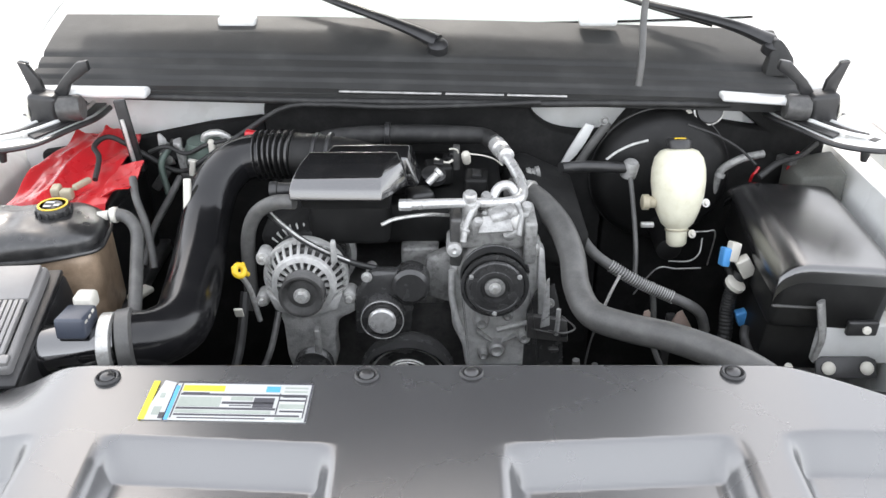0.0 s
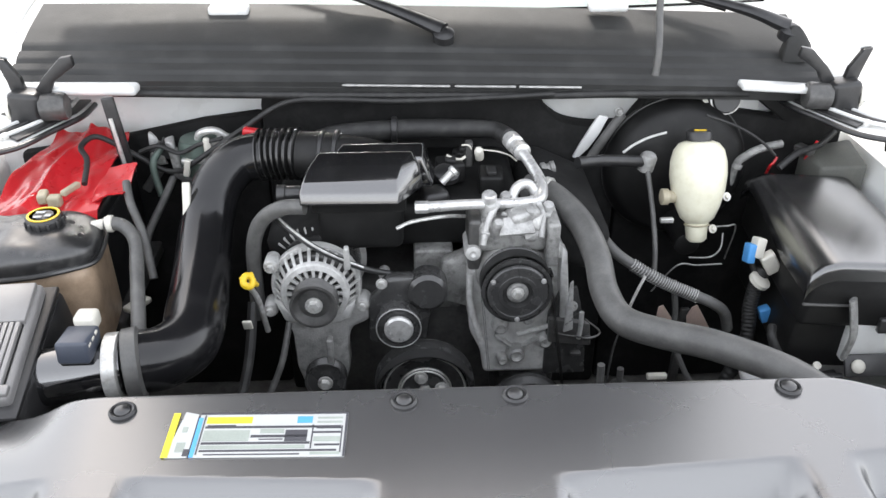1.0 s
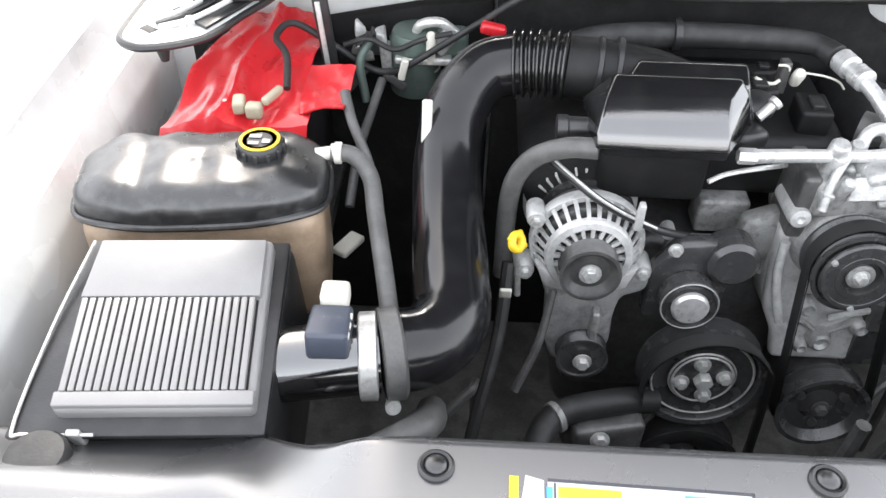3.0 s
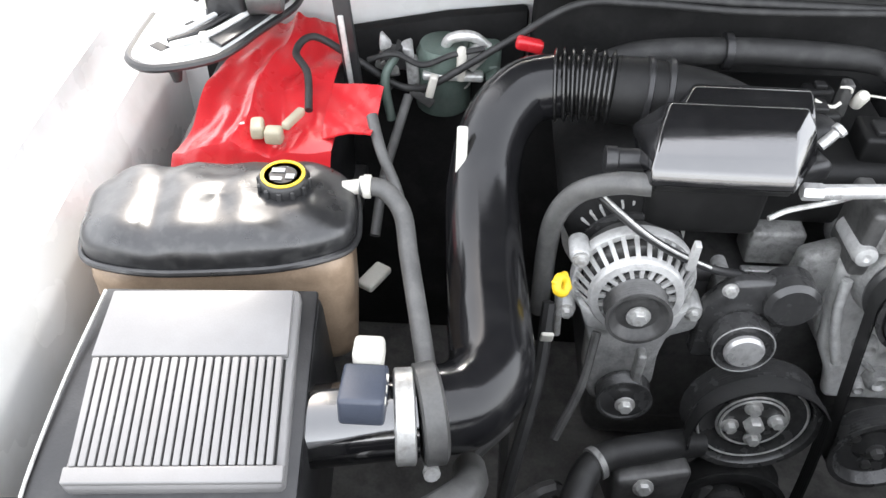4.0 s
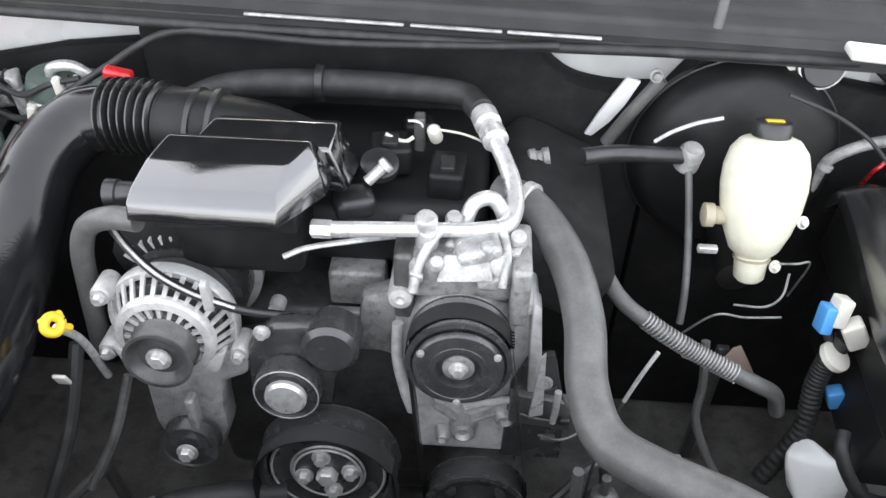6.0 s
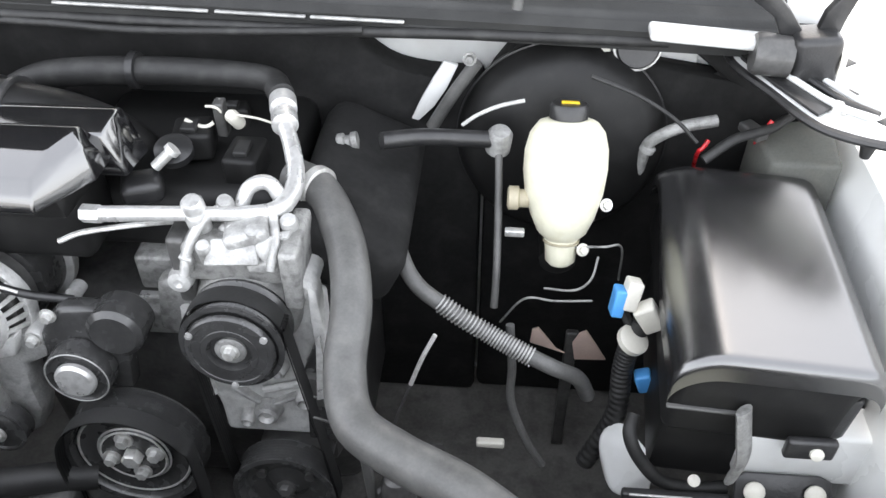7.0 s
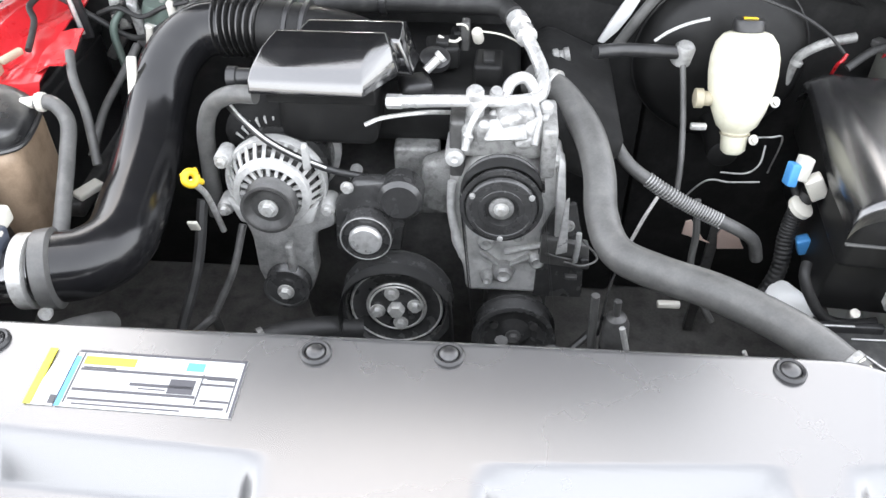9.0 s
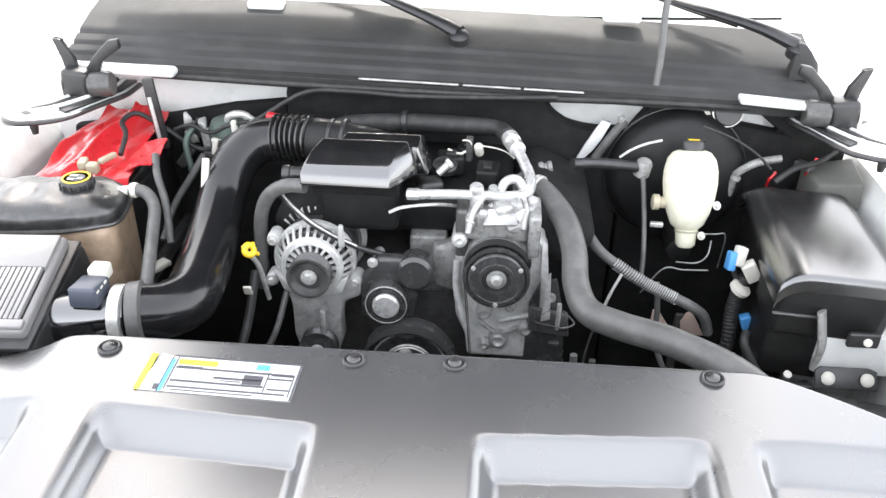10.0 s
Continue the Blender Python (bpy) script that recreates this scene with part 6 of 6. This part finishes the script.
thin_run("pipe", ((-0.362, 1.26, 0.93), (-0.372, 1.20, 0.84), (-0.40, 1.12, 0.74), (-0.42, 1.06, 0.62)), 0.009, M_RUBBER)
thin_run("pipe", ((-0.30, 1.24, 0.90), (-0.315, 1.20, 0.84), (-0.345, 1.16, 0.78)), 0.006, M_IRON)
cl3 = thing("white_clip", (0.395, 1.327, 0.67), "white plastic clip on a low bracket", "clip")
part("clip", rbox((0.040, 0.012, 0.012), (0.395, 1.327, 0.680), 0.003), M_PALE, cl3)
rng = random.Random(7)
for n in range(26):
    x, y, z = rng.uniform(-0.50, 0.52), rng.uniform(1.0, 1.30), rng.uniform(0.46, 0.66)
    dx, dy, dz = rng.uniform(-0.16, 0.16), rng.uniform(-0.10, 0.10), rng.uniform(-0.08, 0.06)
    pts = [(x, y, z), (x + dx * 0.4 + rng.uniform(-0.03, 0.03), y + dy * 0.4, z + dz * 0.3 + rng.uniform(0, 0.04)), (x + dx * 0.8, y + dy * 0.8, z + dz), (x + dx, y + dy, 0.375)]
    q = thing("wire_harness", pts[-1], "dark hose or wire low in the engine bay", "hose", "low hoses and wires")
    part("hose", tube(pts, rng.choice((0.006, 0.008, 0.012, 0.016)), 8, 5), rng.choice((M_RUBBER, M_HOSE, M_HOSE, M_IRON)), q)
for n in range(12):
    x, y, z = rng.uniform(-0.48, 0.50), rng.uniform(1.0, 1.22), rng.uniform(0.45, 0.60)
    w, d, h = rng.uniform(0.04, 0.12), rng.uniform(0.03, 0.08), rng.uniform(0.03, 0.08)
    q = thing("frame_bracket", (x, y, z), "dark steel bracket low in the engine bay", "bracket", "low brackets")
    part("plate", rbox((w, d, h), (x, y, z), 0.006, Matrix.Rotation(rng.uniform(-0.5, 0.5), 4, "Z") @ Matrix.Rotation(rng.uniform(-0.3, 0.3), 4, "X")), rng.choice((M_IRON, M_GRIME, M_ALU_DARK)), q)
    part("bolt", hexbolt((x, y - d / 2, z + h * 0.3), (0, -0.6, 1), 0.008, 0.008), M_STEEL, q)
xm = thing("crossmember", (0, 1.1, 0.42), "dark steel crossmember under the engine", "crossmember")
part("beam", rbox((1.5, 0.14, 0.10), (-0.03, 1.08, 0.43), 0.02), M_GRIME, xm)
part("stiffener", rbox((1.5, 0.02, 0.03), (-0.03, 1.08, 0.49), 0.004), M_GRIME, xm)

# ---- hood hinges ----
def hinge(side, x):
    def at(dx, y, z):
        return Vector((x + side * dx, y, z))
    pts = [(0.120, 1.475), (0.122, 1.59), (0.10, 1.70), (-0.075, 1.70), (-0.068, 1.633), (-0.036, 1.567), (0.006, 1.487), (0.075, 1.450)]
    bm = slab(pts, 0.007, Matrix.Translation((x, 0, 1.128)) @ Matrix.Diagonal((side, 1, 1, 1)).to_4x4(), 0.002)
    bmesh.ops.recalc_face_normals(bm, faces=bm.faces)
    h = part("hinge", bm, M_WHITE, hood, "white hinge plate with dark arms")
    bm = slab([(0.042, 1.698), (-0.070, 1.698), (-0.062, 1.635), (-0.034, 1.570), (0.002, 1.500), (0.026, 1.520)], 0.005, Matrix.Translation((x, 0, 1.1345)) @ Matrix.Diagonal((side, 1, 1, 1)).to_4x4(), 0.0015)
    bmesh.ops.recalc_face_normals(bm, faces=bm.faces)
    part("gusset", bm, M_BLACK, h, "dark grey gusset")
    part("lip", tube([at(0.120, 1.590, 1.124), at(0.122, 1.520, 1.124), at(0.116, 1.470, 1.124), at(0.075, 1.452, 1.124), at(0.006, 1.489, 1.122), at(-0.036, 1.569, 1.122), at(-0.068, 1.635, 1.122), at(-0.074, 1.70, 1.122)], 0.006, 8), M_BLACK, h)
    UPRIGHT = Matrix.Translation((x, 1.600, 0)) @ Matrix.Diagonal((side, 1, 1, 1)).to_4x4() @ Matrix.Rotation(radians(90), 4, "X")

    def plate(name, outline, depth, mat, label=""):
        one = slab(outline, depth, UPRIGHT, 0.003)
        bmesh.ops.recalc_face_normals(one, faces=one.faces)
        return part(name, one, mat, h, label)

    part("knuckle", rbox((0.058, 0.050, 0.070), at(0.012, 1.598, 1.158), 0.010, Matrix.Rotation(radians(side * -6), 4, "Y")), M_BLACK, h)
    part("barrel", lathe([(0.018, -0.002), (0.026, 0.0), (0.027, 0.040), (0.024, 0.046), (0.0, 0.047)], at(-0.016, 1.594, 1.158), (-side, 0.1, 0.05), 24), M_IRON, h, "dull steel hinge barrel")
    part("end_cap", lathe([(0.021, 0), (0.021, 0.006), (0.014, 0.009), (0.0, 0.010)], at(0.040, 1.592, 1.158), (side, -0.1, 0), 20), M_PALE, h, "pale barrel end")
    for k, m in ((0.016, M_WHITE), (0.034, M_BLACK), (0.050, M_WHITE)):
        part("rib", tube([at(0.060 + k * 0.3, 1.480 + k * 0.5, 1.138), at(0.012 + k * 0.75, 1.510 + k * 0.55, 1.138), at(-0.030 + k * 0.9, 1.578 + k * 0.4, 1.138), at(-0.058 + k * 0.95, 1.640 + k * 0.15, 1.138), at(-0.062 + k, 1.690, 1.138)], 0.0042, 8), m, h)
    part("stud", lathe([(0.008, 0), (0.009, 0.016), (0.006, 0.030), (0.0, 0.031)], at(0.060, 1.474, 1.124), (0, 0, -1), 14), M_RUBBER, h, "dark rubber stop stud")
    plate("inner_arm", [(-0.088, 1.256), (-0.066, 1.252), (-0.028, 1.216), (0.004, 1.176), (-0.030, 1.176), (-0.046, 1.206), (-0.090, 1.236)], 0.014, M_BLACK)
    plate("outer_arm", [(0.052, 1.254), (0.034, 1.250), (0.014, 1.214), (0.008, 1.178), (0.036, 1.178), (0.040, 1.206)], 0.014, M_BLACK)
    part("pin", rbox((0.010, 0.020, 0.022), at(0.021, 1.594, 1.149), 0.002), M_STEEL, h, "pale hinge pin")
    part("hood_strap", tube([at(0.044, 1.612, 1.250), at(0.036, 1.70, 1.300), at(0.012, 1.80, 1.345), at(-0.020, 1.862, 1.372)], 0.014, 10, flat=0.5), M_WHITE, h, "white painted strap to the hood")
    # Dark pads on the plate, in place of the shade inside its slots.
    for dx, y in ((0.085, 1.50), (0.055, 1.56), (0.075, 1.64)):
        part("slot_shade_pad", rbox((0.026, 0.016, 0.004), at(dx, y, 1.1268), 0.0015, Matrix.Rotation(radians(side * 35), 4, "Z")), M_RUBBER, h)
    for y, z in ((1.52, 1.135), (1.585, 1.140)):
        part("bolt", hexbolt(at(0.03, y, z - 0.006), (-side * 0.1, -0.2, 1), 0.009, 0.008), M_STEEL, h)


hinge(-1, -0.80)
hinge(1, 0.76)


endcap = thing("cowl_end_cap", (0.725, 1.72, 1.18), "dark grey plastic end cap at the cowl's corner", "cowl end cap")
part("cap", hull([(0.690, 1.712, 1.185), (0.750, 1.700, 1.190), (0.752, 1.740, 1.200), (0.690, 1.745, 1.195), (0.700, 1.722, 1.262), (0.718, 1.722, 1.264), (0.746, 1.716, 1.226), (0.700, 1.735, 1.258)], 0.004), M_COWL, endcap)


# ---- wipers ----
def wiper(x0, x1, y1, z1):
    w = thing("wiper", (x0, 1.75, 1.23), "black windshield wiper arm and blade", "wiper")
    part("pivot", lathe([(0.022, 0), (0.022, 0.020), (0.014, 0.026), (0.0, 0.027)], (x0, 1.745, 1.232), (0, -0.4, 1), 22), M_BLACK, w)
    part("arm", tube([(x0, 1.748, 1.252), (x0 + (x1 - x0) * 0.35, 1.79, 1.278), (x1, y1, z1)], [0.022, 0.016, 0.010], 10, flat=0.7), M_BLACK, w)
    d = Vector((x1 - x0, y1 - 1.748, z1 - 1.252)).normalized()
    c = Vector((x1, y1, z1))
    part("blade", tube([c - d * 0.16 + Vector((0, 0.02, -0.006)), c + Vector((0, 0.01, -0.006)), c + d * 0.25 + Vector((0, 0.03, 0.0))], 0.006, 8), M_RUBBER, w)


wiper(-0.012, -0.26, 1.87, 1.315)
wiper(0.705, 0.46, 1.885, 1.300)
